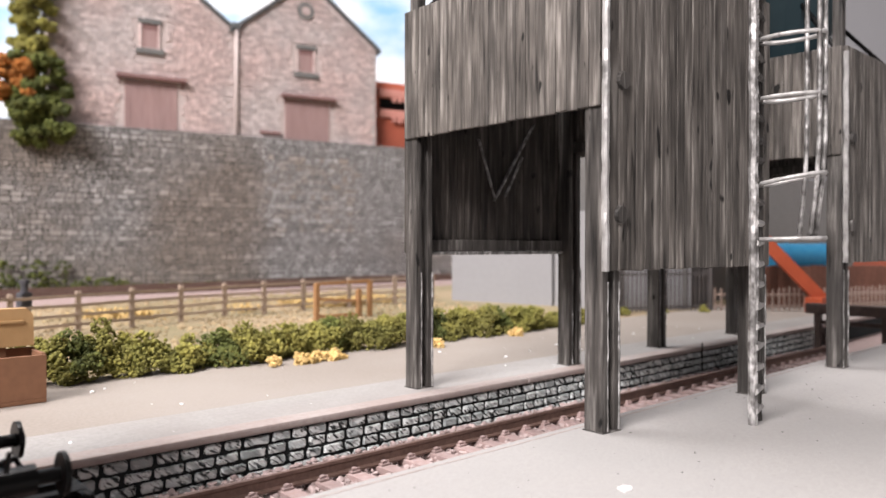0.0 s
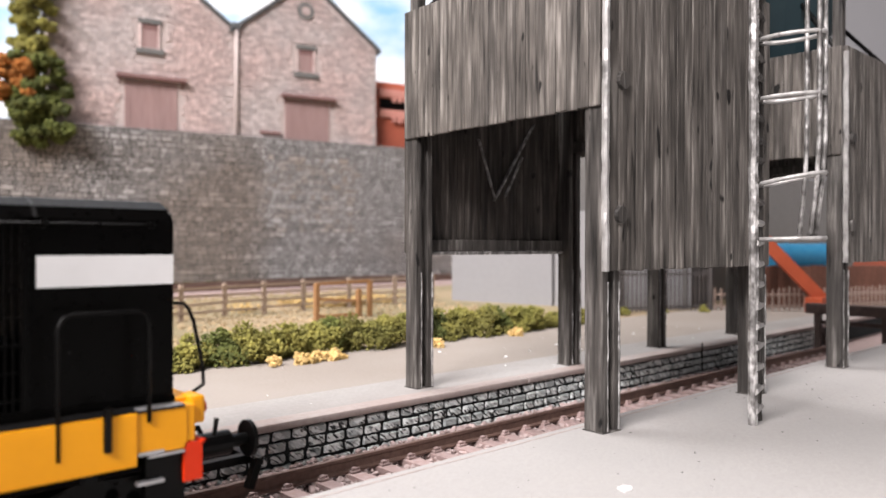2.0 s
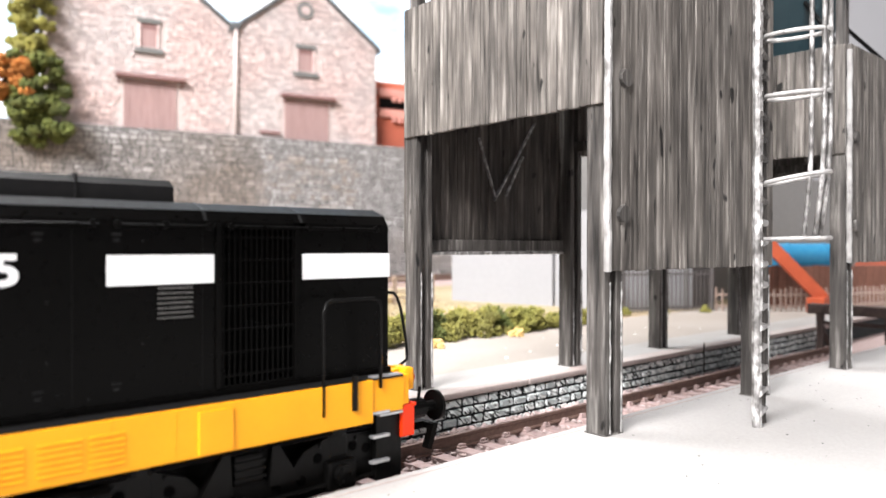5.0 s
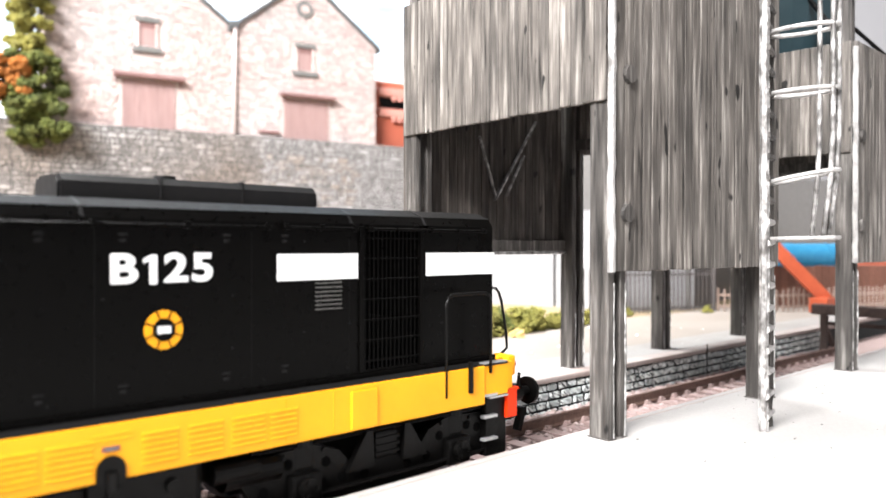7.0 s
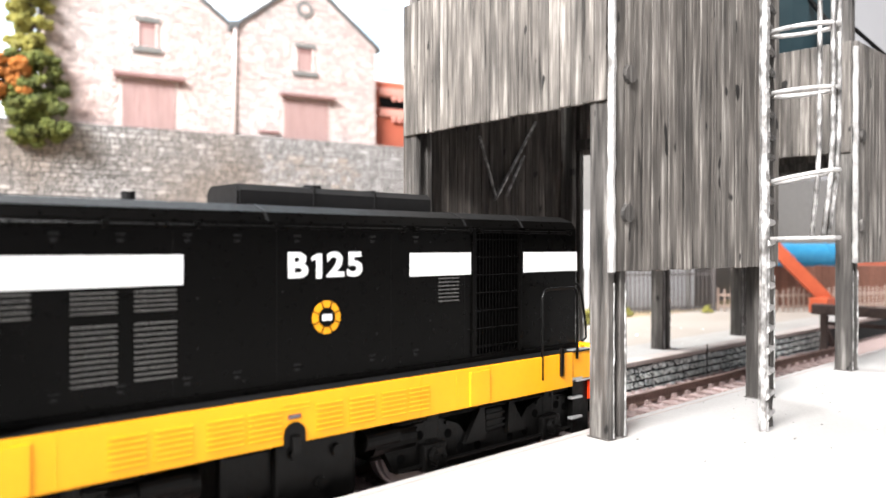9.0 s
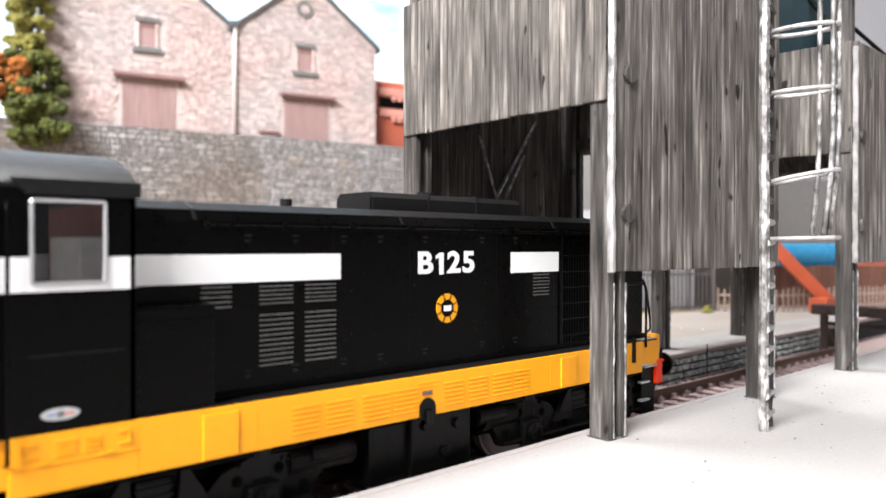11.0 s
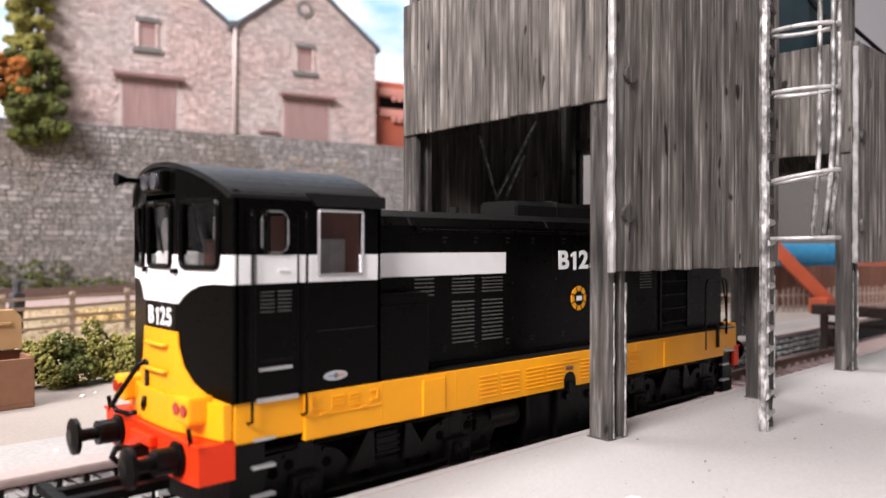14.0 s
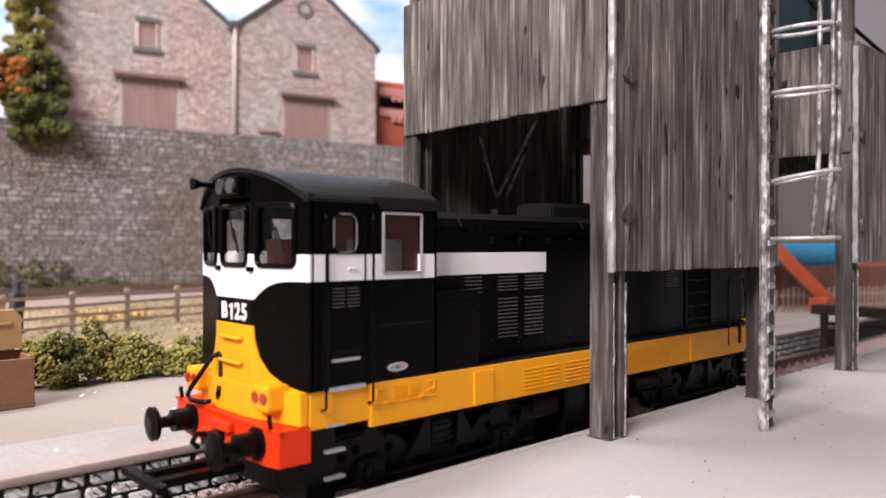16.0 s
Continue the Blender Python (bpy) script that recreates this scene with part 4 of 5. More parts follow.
def number(parent, size, places, pose_at, wide):
    """The running number, sign by sign; the 1 has a flag and no foot."""
    for x, sign in places:
        m = pose_at(x) @ Matrix.Diagonal((wide, 1, 1, 1))
        if sign == "1":
            h = size * 0.365
            ob = part("numeral", prism(B(), [(-0.02 * size, -h), (0.13 * size, -h), (0.13 * size, h), (0.0 * size, h), (-0.15 * size, h * 0.72), (-0.15 * size, h * 0.42), (-0.02 * size, h * 0.6)], "z", -0.05, 0.05), WHITE, parent, "white painted figure of the running number B125")
            ob.matrix_basis = m
        else:
            letters(sign, size, WHITE, parent, "numeral", m, "white painted sign of the running number B125")


def louvres(parent, x0, x1, z0, z1, y, n, mat, name="louvre", proud=0.2, thick=0.34):
    """Pressed slits, each a thin lip that stands off the sheet, rounded over its top."""
    for i in range(n):
        z = z0 + (z1 - z0) * (i + 0.5) / n
        h = (z1 - z0) / n * thick
        part(name, prism(B(), [(y + 0.1, z - h * 0.5), (y - proud, z - h * 0.5), (y - proud, z - h * 0.1), (y - proud * 0.5, z + h * 0.35), (y + 0.1, z + h * 0.5)], "x", x0, x1), mat, parent)


def locomotive():
    """Origin: the hood's end, on the centre line, at rail height. x towards the hood's end, near side at y = -18."""
    t = thing("locomotive", at(15.6, CENTRE, RAILTOP), "black model diesel locomotive with amber frame and white stripe", "locomotive")
    W, H = 18.0, 14.0
    frame_ = part("frame", box(B(), -148, 0.2, -W + 0.6, W - 0.6, 17, 21.1, 0.2), FRAMEBLACK, t)
    for s in (-1, 1):
        y = s * (W - 0.5)
        bm = B()
        box(bm, -137, -6.8, y - 0.5, y + 0.5, 14.2, 21.3, 0.15)
        side = part("side_sill", bm, YELLOW, t, "amber side sill")
        bm = B()
        box(bm, -148.2, -137, y - 0.4 - s * .3, y + 0.4 - s * .3, 15.4, 21.3, 0.12)
        part("end_sill", bm, YELLOW, t)
        part("end_sill", box(B(), -6.8, 0.2, y - 0.4 - s * .3, y + 0.4 - s * .3, 15.4, 21.3, 0.12), YELLOW, t)
        ys = s * W
        if s < 0:
            for k, (x0, x1) in enumerate(((-100, -95.1), (-94.2, -89), (-87.1, -81.6), (-80.9, -75.5), (-69.6, -64.8), (-63.5, -58.5), (-57.2, -52), (-51.3, -46.8))):
                louvres(side, x0, x1, 15.2, 19.8, -W, 6, YELLOW, proud=0.2, thick=0.24)
            for x0, x1 in ((-132.3, -129.8), (-129.0, -126.9)):
                louvres(side, x0, x1, 18.3, 20.5, -W, 4, YELLOW, proud=0.18, thick=0.45)
            for x0, x1, back in ((-136.0, -134.2, 0), (-124.9, -123.3, 1)):
                part("sill_bracket", box(B(), x0, x1, -W - 0.25, -W + 0.1, 20.0, 20.4, 0.06), YELLOW, side)
                part("sill_bracket", box(B(), x0, x1, -W - 0.25, -W + 0.1, 18.6, 18.9, 0.06), YELLOW, side)
                part("sill_bracket", box(B(), (x1 - 0.35) if back else x0, x1 if back else (x0 + 0.35), -W - 0.25, -W + 0.1, 18.9, 20.0, 0.06), YELLOW, side)
            part("sill_ledge", box(B(), -136.9, -122.4, -W - 0.16, -W + 0.1, 17.55, 17.75, 0.05), YELLOW, side)
            for x in (-133.6, -126.2):
                part("ledge_tab", box(B(), x - 0.7, x + 0.7, -W - 0.35, -W + 0.1, 17.7, 18.15, 0.06), YELLOW, side)
            for x in (-122.5, -105.8, -48.6, -40.2):
                part("sill_seam", box(B(), x - 0.06, x + 0.06, -W - 0.05, -W + 0.1, 14.4, 21.2), YELLOW, side)
            for x0, x1 in ((-113.8, -108.6), (-37, -31.8)):
                part("sill_cover", box(B(), x0, x1, -W - 0.28, -W + 0.2, 14.4, 20.5, 0.12), YELLOW, side)
            bm = B()
            prism(bm, [(-75.2, 13.8)] + [(x, z) for x, z in arc(-73.4, 15.6, 1.8, 180, 0, 10)] + [(-71.6, 13.8)], "y", -W - 0.25, -W + 0.2)
            louvres(side, -75.6, -70.6, 19.0, 20.4, -W, 2, YELLOW, proud=0.12, thick=0.24)
            filler = part("fuel_filler", bm, FRAMEBLACK, side, "black arched fuel filler recess")
            plate = part("filler_plate", box(B(), -74.5, -72.3, -W - 0.12, -W, 17.85, 18.55), CABRED, side, "small brown plate with pale illegible marks")
            part("plate_bar", box(B(), -74.2, -72.6, -W - 0.18, -W - 0.1, 18.0, 18.4), LAMPGLASS, plate)
            part("filler_neck", rod(B(), (-73.4, -W - 0.5, 13.0), (-73.4, -W - 0.5, 15.4), 0.7, 10), FRAMEBLACK, filler)
    # hood
    bm = B()
    prof = [(-H, 21.1), (H, 21.1), (H, 46.9), (H - 1.0, 48.4), (H - 4.2, 49.6), (0, 50.0), (-H + 4.2, 49.6), (-H + 1.0, 48.4), (-H, 46.9)]
    prism(bm, prof, "x", -122, -31.8)
    hood = part("hood", bm, BLACK, t, "satin black hood")
    bm = prism(B(), prof, "x", -16.4, 0)
    bmesh.ops.bevel(bm, geom=[e for e in bm.edges if all(v.co.x > -0.01 for v in e.verts)], offset=0.7, segments=3, affect="EDGES")
    part("hood_end", bm, BLACK, t, "satin black hood end")
    part("bay_roof", prism(B(), [(H, 46.4)] + prof[2:] + [(-H, 46.4)], "x", -31.9, -19.3), BLACK, t)
    part("bay_sill", box(B(), -31.9, -19.3, -H, H, 21.1, 22.8), BLACK, t)
    part("ledge", box(B(), -122, -0.2, -W + 0.2, W - 0.2, 21.1, 21.5, 0.1), ROOFBLACK, t, "black running plate")
    part("hood_skirt", box(B(), -122, -0.2, -H - 0.5, H + 0.5, 21.4, 22.4, 0.25), BLACK, t)
    for s in (-1, 1):
        y = s * (H + 0.06)
        for x0, x1 in ((-122.5, -88.6), (-47.8, -32.8), (-17.9, -0.3)):
            part("white_stripe", box(B(), x0, x1, y - 0.05, y + 0.05, 38.0, 42.1), WHITE, hood, "white painted stripe")
        for x0, x1, n in ((-112, -49, 6), (-47, -33, 3), (-31, -3, 3)):
            rl = part("roof_handrail", rod(B(), (x0, s * (H + 0.6), 46.1), (x1, s * (H + 0.6), 46.1), 0.28, 6), BLACK, hood)
            for k in range(n):
                x = x0 + 0.6 + (x1 - x0 - 1.2) * k / (n - 1)
                part("knob", box(B(), x - 0.35, x + 0.35, s * (H + 0.3) - 0.6, s * (H + 0.3) + 0.6, 45.7, 46.7, 0.15), BLACK, rl)
        part("stripe_end", box(B(), -0.05, 0.06, min(0, s * (H - 1)), max(0, s * (H - 1)), 38.0, 42.1), WHITE, hood)
    # open radiator bay, closed by wire grilles on both sides
    part("hood_end_skin", box(B(), -19.4, -16.35, -H, -H + 0.8, 21.1, 46.9), BLACK, t)
    part("bay_roof", prism(B(), [(H, 46.4)] + prof[2:] + [(-H, 46.4)], "x", -19.3, -16.35), BLACK, t)
    part("bay_wall", box(B(), -16.6, -16.42, -H + 0.8, H - 0.6, 21.2, 46.4), DEEP, t, "matt black wall inside the radiator bay")
    core = part("radiator_core", box(B(), -31.8, -25.0, -7, 1.5, 21.2, 46.4, 0.2), DEEP, t, "black radiator core behind the grille")
    part("core_header", box(B(), -31.8, -16.6, -8, 9, 21.2, 30.0, 0.4), DEEP, core)
    for s in (-1, 1):
        y = s * (H - 0.1)
        g = part("radiator_grille", box(B(), -32.6, -31.7, min(y, y + s * .5), max(y, y + s * .5), 22.4, 46.6, 0.12), BLACK, t, "black wire radiator grille")
        part("grille_frame", box(B(), -19.5, -18.7, min(y, y + s * .5), max(y, y + s * .5), 22.4, 46.6, 0.12), BLACK, g)
        for k in range(14):
            x = -31.3 + k * 0.9
            part("grille_bar", box(B(), x - 0.13, x + 0.13, min(y, y + s * .2), max(y, y + s * .2), 22.6, 46.5), BLACK, g)
        for k in range(7):
            z = 24.2 + k * 3.4
            part("grille_rail", box(B(), -31.8, -19.4, min(y, y + s * .3), max(y, y + s * .3), z - 0.12, z + 0.12), BLACK, g)
    # louvres, hinges, lettering and roundel
    louvres(hood, -41.0, -36.0, 33.0, 37.8, -H, 7, LOUVRE)
    louvres(hood, -112.2, -107.6, 34.2, 37.8, -H, 5, LOUVRE)
    for x in (-103.1, -95.2):
        louvres(hood, x, x + 5.7, 34.4, 37.6, -H, 5, LOUVRE)
        louvres(hood, x, x + 5.7, 25.2, 33.4, -H, 11, LOUVRE)
    for x in (-88, -80.5, -70.5, -56, -46.5, -105, -97):
        for z in (24.6, 44.4):
            hinge = part("hinge", rod(B(), (x - 0.6, -H - 0.12, z + 0.45), (x + 0.6, -H - 0.12, z + 0.45), 0.16, 8), ROOFBLACK, hood)
            part("hinge_leaf", box(B(), x - 0.4, x + 0.4, -H - 0.16, -H + 0.1, z - 0.55, z - 0.15, 0.06), ROOFBLACK, hinge)
    for x, z in ((-86.5, 29.0), (-86.5, 36.0), (-79.5, 23.6), (-73, 36.4), (-55, 36.2), (-55, 28.6), (-50, 23.4), (-43, 30.0), (-43, 44.0), (-14, 29.5)):
        part("latch", rod(B(), (x, -H + 0.1, z), (x, -H - 0.2, z), 0.15, 8), ROOFBLACK, hood)
    for x in (-90, -74, -52, -34.5):
        part("door_seam", box(B(), x - 0.06, x + 0.06, -H - 0.06, -H + 0.1, 22.5, 45.5), FRAMEBLACK, hood)
    number(hood, 5.35, [(-70.5, "B"), (-66.9, "1"), (-63.4, "2"), (-59.6, "5")], lambda x: at(x, -H - 0.1, 40.15, 90, 0, 0), 1.25)
    r = part("roundel", rod(B(), (-65.1, -H - 0.12, 32.0), (-65.1, -H + 0.1, 32.0), 2.65, 32), YELLOW, hood, "amber ring emblem with dark centre")
    part("roundel_core", rod(B(), (-65.1, -H - 0.2, 32.0), (-65.1, -H, 32.0), 1.55, 28), BLACK, r)
    part("roundel_mark", box(B(), -66.0, -64.2, -H - 0.27, -H, 31.5, 32.5), WHITE, r)
    for k in range(8):
        a = radians(22.5 + 45 * k)
        part("roundel_gap", bar(B(), (-65.1 + 1.4 * math.cos(a), -H - 0.12, 32 + 1.4 * math.sin(a)), (-65.1 + 2.7 * math.cos(a), -H - 0.12, 32 + 2.7 * math.sin(a)), 0.18, 0.18), BLACK, r)
    # roof hatch and fan box
    bm = B()
    prism(bm, [(-5.6, 49.2), (5.6, 49.2), (5.6, 52.2), (4.6, 53.2), (-4.6, 53.2), (-5.6, 52.2)], "x", -76, -35)
    bmesh.ops.bevel(bm, geom=[e for e in bm.edges if abs(e.verts[0].co.x - e.verts[1].co.x) < 0.1], offset=0.4, segments=2, affect="EDGES")
    hatch = part("roof_hatch", bm, ROOFBLACK, t, "raised black roof hatch")
    for x in (-49, -62):
        part("hatch_seam", box(B(), x - 0.15, x + 0.15, -5.75, 5.75, 49.3, 53.4, 0.05), ROOFBLACK, hatch)
    part("hatch_cap", rod(B(), (-60, -2, 53.1), (-60, -2, 53.8), 1.6, 14), ROOFBLACK, hatch)
    part("exhaust_stack", rod(B(), (-92, -3, 49), (-92, -3, 51.2), 1.0, 12), ROOFBLACK, t)
    for x in (-113, -75.5, -34, -18):
        part("roof_rib", prism(B(), [(y * 1.008, z + 0.12) for y, z in prof[2:]], "x", x - 0.22, x + 0.22), ROOFBLACK, hood)
    top = [(y, z + 0.05) for y, z in prof[3:8]]
    part("hood_roof", prism(B(), top + [(y * 0.97, z - 0.3) for y, z in reversed(top)], "x", -121.8, -0.6), HOODROOF, hood, "satin black hood roof")
    # side cabinet by the cab
    for s in (-1, 1):
        c = part("side_cabinet", box(B(), -122.6, -111.6, min(s * 13, s * 17.3), max(s * 13, s * 17.3), 21.2, 35.4, 0.35), BLACK, t)
        part("cabinet_lid", box(B(), -122.6, -111.3, min(s * 13, s * 17.6), max(s * 13, s * 17.6), 33.2, 33.6, 0.1), BLACK, c)
        for k in range(6):
            for x in (-122.0, -112.0):
                part("rivet", rod(B(), (x, s * 17.2, 22.8 + k * 1.9), (x, s * 17.42, 22.8 + k * 1.9), 0.11, 6), ROOFBLACK, c)
    cab(t)
    underframe(t)
    ends(t)
    return t


def bowed(bm):
    """Bends the cab's front: its middle third stands forward, the sides slant back to the corners."""
    for y in (-5.5, 5.5):
        bmesh.ops.bisect_plane(bm, geom=bm.verts[:] + bm.edges[:] + bm.faces[:], plane_co=(0, y, 0), plane_no=(0, 1, 0))
    for v in bm.verts:
        v.co.x -= 2.9 if abs(v.co.y) <= 5.5 else max(0.0, 2.9 * (17.9 - abs(v.co.y)) / 12.4)
    return bm


def cab(t):
    W = 17.9
    x0, x1 = -148.2, -122.6
    front = -148.2

    # side walls with door window and sliding window openings
    for s in (-1, 1):
        def wall(a, b, z0, z1, mat, name):
            ya, yb = s * W, s * (W - 0.9)
            return part(name, box(B(), a, b, min(ya, yb), max(ya, yb), z0, z1, 0.06), mat, t)
        wins = ((-144.2, -139.9, 42.3, 48.3), (-134.6, -126.4, 38.9, 48.7))
        wall(x0, x1, 21.2, 37.9, BLACK, "cab_side_lower")
        cuts = [x0, -144.2, -139.9, -134.6, -126.4, x1]
        for i in range(0, 6, 2):
            wall(cuts[i], cuts[i + 1], 37.9, 42.0, WHITE, "cab_side_stripe")
            wall(cuts[i], cuts[i + 1], 42.0, 51.0, BLACK, "cab_side_upper")
        wall(-144.2, -139.9, 37.9, 42.0, WHITE, "cab_side_stripe")
        wall(-144.2, -139.9, 42.0, 42.3, BLACK, "cab_side_upper")
        wall(-144.2, -139.9, 48.3, 51.0, BLACK, "cab_side_upper")
        wall(-134.6, -126.4, 37.9, 38.9, WHITE, "cab_side_stripe")
        wall(-134.6, -126.4, 48.7, 51.0, BLACK, "cab_side_upper")
        for (a, b, z0, z1), mat, rnd in ((wins[0], ALLOY, 1.3), (wins[1], STEEL, 0.15)):
            bm = B()
            y = s * (W + 0.15)
            r = max(rnd, 0.3)
            outer = arc(b - r, z1 - r, r, 0, 90, 5) + arc(a + r, z1 - r, r, 90, 180, 5) + arc(a + r, z0 + r, r, 180, 270, 5) + arc(b - r, z0 + r, r, 270, 360, 5)
            tube(bm, [(p[0], y, p[1]) for p in outer] + [(outer[0][0], y, outer[0][1])], 0.28 if rnd < 1 else 0.17, 6)
            fr = part("window_frame", bm, mat, t, "silver sliding window frame" if rnd < 1 else "dull grey rounded door window frame")
            pane = part("pane", box(B(), a, b, s * (W - 0.5) - 0.1, s * (W - 0.5) + 0.1, z0, z1), GLASS, fr)
            pane.visible_shadow = False
            if rnd > 1:
                for cx, cz in ((a, z0), (a, z1), (b, z0), (b, z1)):
                    sx, sz = (1 if cx == a else -1), (1 if cz == z0 else -1)
                    part("window_corner", prism(B(), [(cx, cz), (cx + sx * 1.3, cz), (cx + sx * .38, cz + sz * .38), (cx, cz + sz * 1.3)], "y", s * W - .4, s * W), BLACK, fr)
        # door seams, handrails, sill strips
        for x in (-145.2, -138.2):
            part("door_seam", box(B(), x - 0.12, x + 0.12, s * W - 0.12, s * W + 0.12, 22.2, 48), FRAMEBLACK, t)
        for x in (-146.2, -137.3):
            bm = B()
            tube(bm, [(x, s * (W - .1), 48.3), (x, s * (W + 1.0), 48.2), (x, s * (W + 1.1), 47.2), (x, s * (W + 1.0), 22), (x, s * (W + 1.0), 18.6), (x, s * (W - .2), 18.2)], 0.24, 6)
            part("door_handrail", bm, BLACK, t, smooth=True)
        for x in (-145.9, -138.8):
            for k in range(9):
                z = 27.6 + k * 1.15 if k < 6 else 43.4 + (k - 6) * 1.5
                part("rivet", rod(B(), (x, s * (W - .1), z), (x, s * (W + .1), z), 0.1, 6), ROOFBLACK, t)
        part("door_tread", box(B(), -144.6, -139.2, s * W - .3, s * W + .5, 25.4, 25.9, 0.1), STEEL, t, "bare metal door tread strip")
        part("foot_strip", box(B(), -145.0, -138.2, s * W - .3, s * W + .6, 20.9, 21.6, 0.1), STEEL, t)
        part("cab_vent_frame", box(B(), -144.4, -139.0, s * (W + .02) - .05, s * (W + .02) + .05, 26.6, 27.0), FRAMEBLACK, t)
        if s < 0:
            for xa in (-144.4, -141.6):
                louvres(t, xa, xa + 2.2, 33.6, 37.0, -W, 6, LOUVRE, "door_louvre")
            bm = B()
            bmesh.ops.create_cone(bm, cap_ends=True, segments=24, radius1=1, radius2=1, depth=0.2, matrix=Matrix.Translation((-131.5, -W - .05, 23.4)) @ Matrix.Diagonal((2.2, 1, 0.75, 1)) @ Euler((radians(90), 0, 0)).to_matrix().to_4x4())
            pl = part("maker_plate", bm, STEEL, t, "small oval silver maker's plate")
            part("plate_bar", box(B(), -133.0, -131.9, -W - .2, -W, 23.2, 23.6), PLATEBLUE, pl)
            part("plate_bar", box(B(), -131.1, -130.0, -W - .2, -W, 23.2, 23.6), STORE_PALE, pl)
            part("plate_boss", rod(B(), (-131.5, -W - .22, 23.4), (-131.5, -W, 23.4), 0.42, 12), LINTEL, pl)
            part("cab_seam", box(B(), -135, -124, -W - .1, -W + .1, 30.35, 30.5), ROOFBLACK, t)
            part("door_handle", box(B(), -141.6, -139.8, -W - .3, -W, 39.6, 40.0, 0.1), WHITE, t)
    # front wall: three windows
    cols = [-17.9, -15.0, -7.0, -4.1, 4.1, 7.0, 15.0, 17.9]

    def fwall(y0, y1, z0, z1, mat, name="cab_front"):
        part(name, bowed(box(B(), front - 0.4, front + 0.5, y0, y1, z0, z1, 0.03)), mat, t)
    for i in range(0, 8, 2):
        fwall(cols[i], cols[i + 1], 42.0, 51.2, BLACK)
    for i in range(1, 7, 2):
        fwall(cols[i], cols[i + 1], 49.6, 51.2, BLACK)
    for i in range(0, 8, 2):
        fwall(cols[i], cols[i + 1], 40.2, 42.0, WHITE)
    fwall(-17.9, 17.9, 37.9, 40.2, WHITE)
    fwall(-17.9, 17.9, 21.2, 37.9, BLACK)
    bm = B()
    side = [(-17.8, 37.95), (-14.0, 37.9), (-11.2, 37.6), (-9.2, 36.9), (-7.6, 35.9), (-6.4, 34.8)]
    prism(bm, side + [(-y, z) for y, z in reversed(side)], "x", front - 0.6, front - 0.3)
    part("white_front_panel", bowed(bm), WHITE, t, "white tapering front panel")
    bm = B()
    side = [(-6.3, 30.6), (-6.5, 28.4), (-7.6, 25.6), (-9.8, 23.4), (-13.2, 21.8), (-17.0, 21.25)]
    prism(bm, side + [(-y, z) for y, z in reversed(side)], "x", front - 0.62, front - 0.3)
    part("amber_front_panel", bowed(bm), YELLOW, t, "amber flared front panel")
    number(t, 3.7, [(3.3, "B"), (0.95, "1"), (-1.2, "2"), (-3.5, "5")], lambda y: at(front - 3.4, y, 32.5, 90, 0, -90), 1.05)
    for y0, y1 in ((-15.0, -7.0), (-4.1, 4.1), (7.0, 15.0)):
        bm = B()
        r, a, b, z0, z1 = 1.0, y0, y1, 40.2, 49.8
        outer = arc(b - r, z1 - r, r, 0, 90, 5) + arc(a + r, z1 - r, r, 90, 180, 5) + arc(a + r, z0 + r, r, 180, 270, 5) + arc(b - r, z0 + r, r, 270, 360, 5)
        tube(bm, [(front - 0.5, p[0], p[1]) for p in outer] + [(front - 0.5, outer[0][0], outer[0][1])], 0.45, 6)
        fr = part("window_frame", bowed(bm), BLACK, t, "black rubber window frame")
        pane = part("pane", bowed(box(B(), front - 0.1, front + 0.1, y0, y1, z0, z1)), GLASS, fr)
        pane.visible_shadow = False
        yc = (y0 + y1) / 2
        bm = B()
        tube(bm, [(front - 0.9, yc + 1, 50.4), (front - 1.0, yc - 0.5, 45), (front - 0.8, yc - 0.8, 44)], 0.16, 5)
        tube(bm, [(front - 0.8, yc - 2.0, 42.2), (front - 0.8, yc - 0.4, 46.2)], 0.22, 5)
        part("wiper", bowed(bm), FRAMEBLACK, t)
    for y in (-5.5, 5.5):
        part("window_catch", bowed(box(B(), front - 1.0, front - 0.2, y - 0.7, y + 0.7, 39.2, 40.0, 0.15)), BLACK, t)
    for z in (28.4, 24.4):
        bm = B()
        tube(bm, [(front - 3.2, -3.4, z), (front - 4.3, -3.2, z), (front - 4.3, 3.2, z), (front - 3.2, 3.4, z)], 0.32, 6)
        part("front_step", bm, YELLOW, t, smooth=True)
    # rear wall and interior
    part("cab_rear_wall", box(B(), x1 - 0.8, x1, -W, W, 21.2, 51, 0.1), BLACK, t)
    part("cab_floor", box(B(), x0 + 1, x1 - 1, -W + 1, W - 1, 36.4, 37.2), CABIN, t)
    part("control_desk", box(B(), -146.5, -143.5, 3, 14, 37.2, 42.4, 0.4), CABIN, t)
    part("driver_seat", box(B(), -139.5, -135.5, 6, 11, 37.2, 44.5, 0.6), CABRED, t)
    part("rear_cupboard", box(B(), -127, -124, -10, 3, 37.2, 44.5, 0.3), CABIN, t)
    part("cab_bulkhead_pad", box(B(), -123.9, -123.5, -15, 15, 38, 49, 0.1), CABRED, t)
    # roof: an arched shell, higher over the front
    def roof_outline(eave, top, w):
        pts = [(w * math.sin(a), eave + (top - eave) * (math.cos(a) - math.cos(0.85)) / (1 - math.cos(0.85))) for a in np.linspace(-0.85, 0.85, 19)]
        k = w / pts[-1][0]
        return [(y * k, z) for y, z in pts]
    bm = B()
    out = roof_outline(50.6, 56.0, 18.3)
    inn = [(y * 0.97, z - 0.7) for y, z in out]
    prism(bm, out + inn[::-1], "x", -148.9, -122.2)
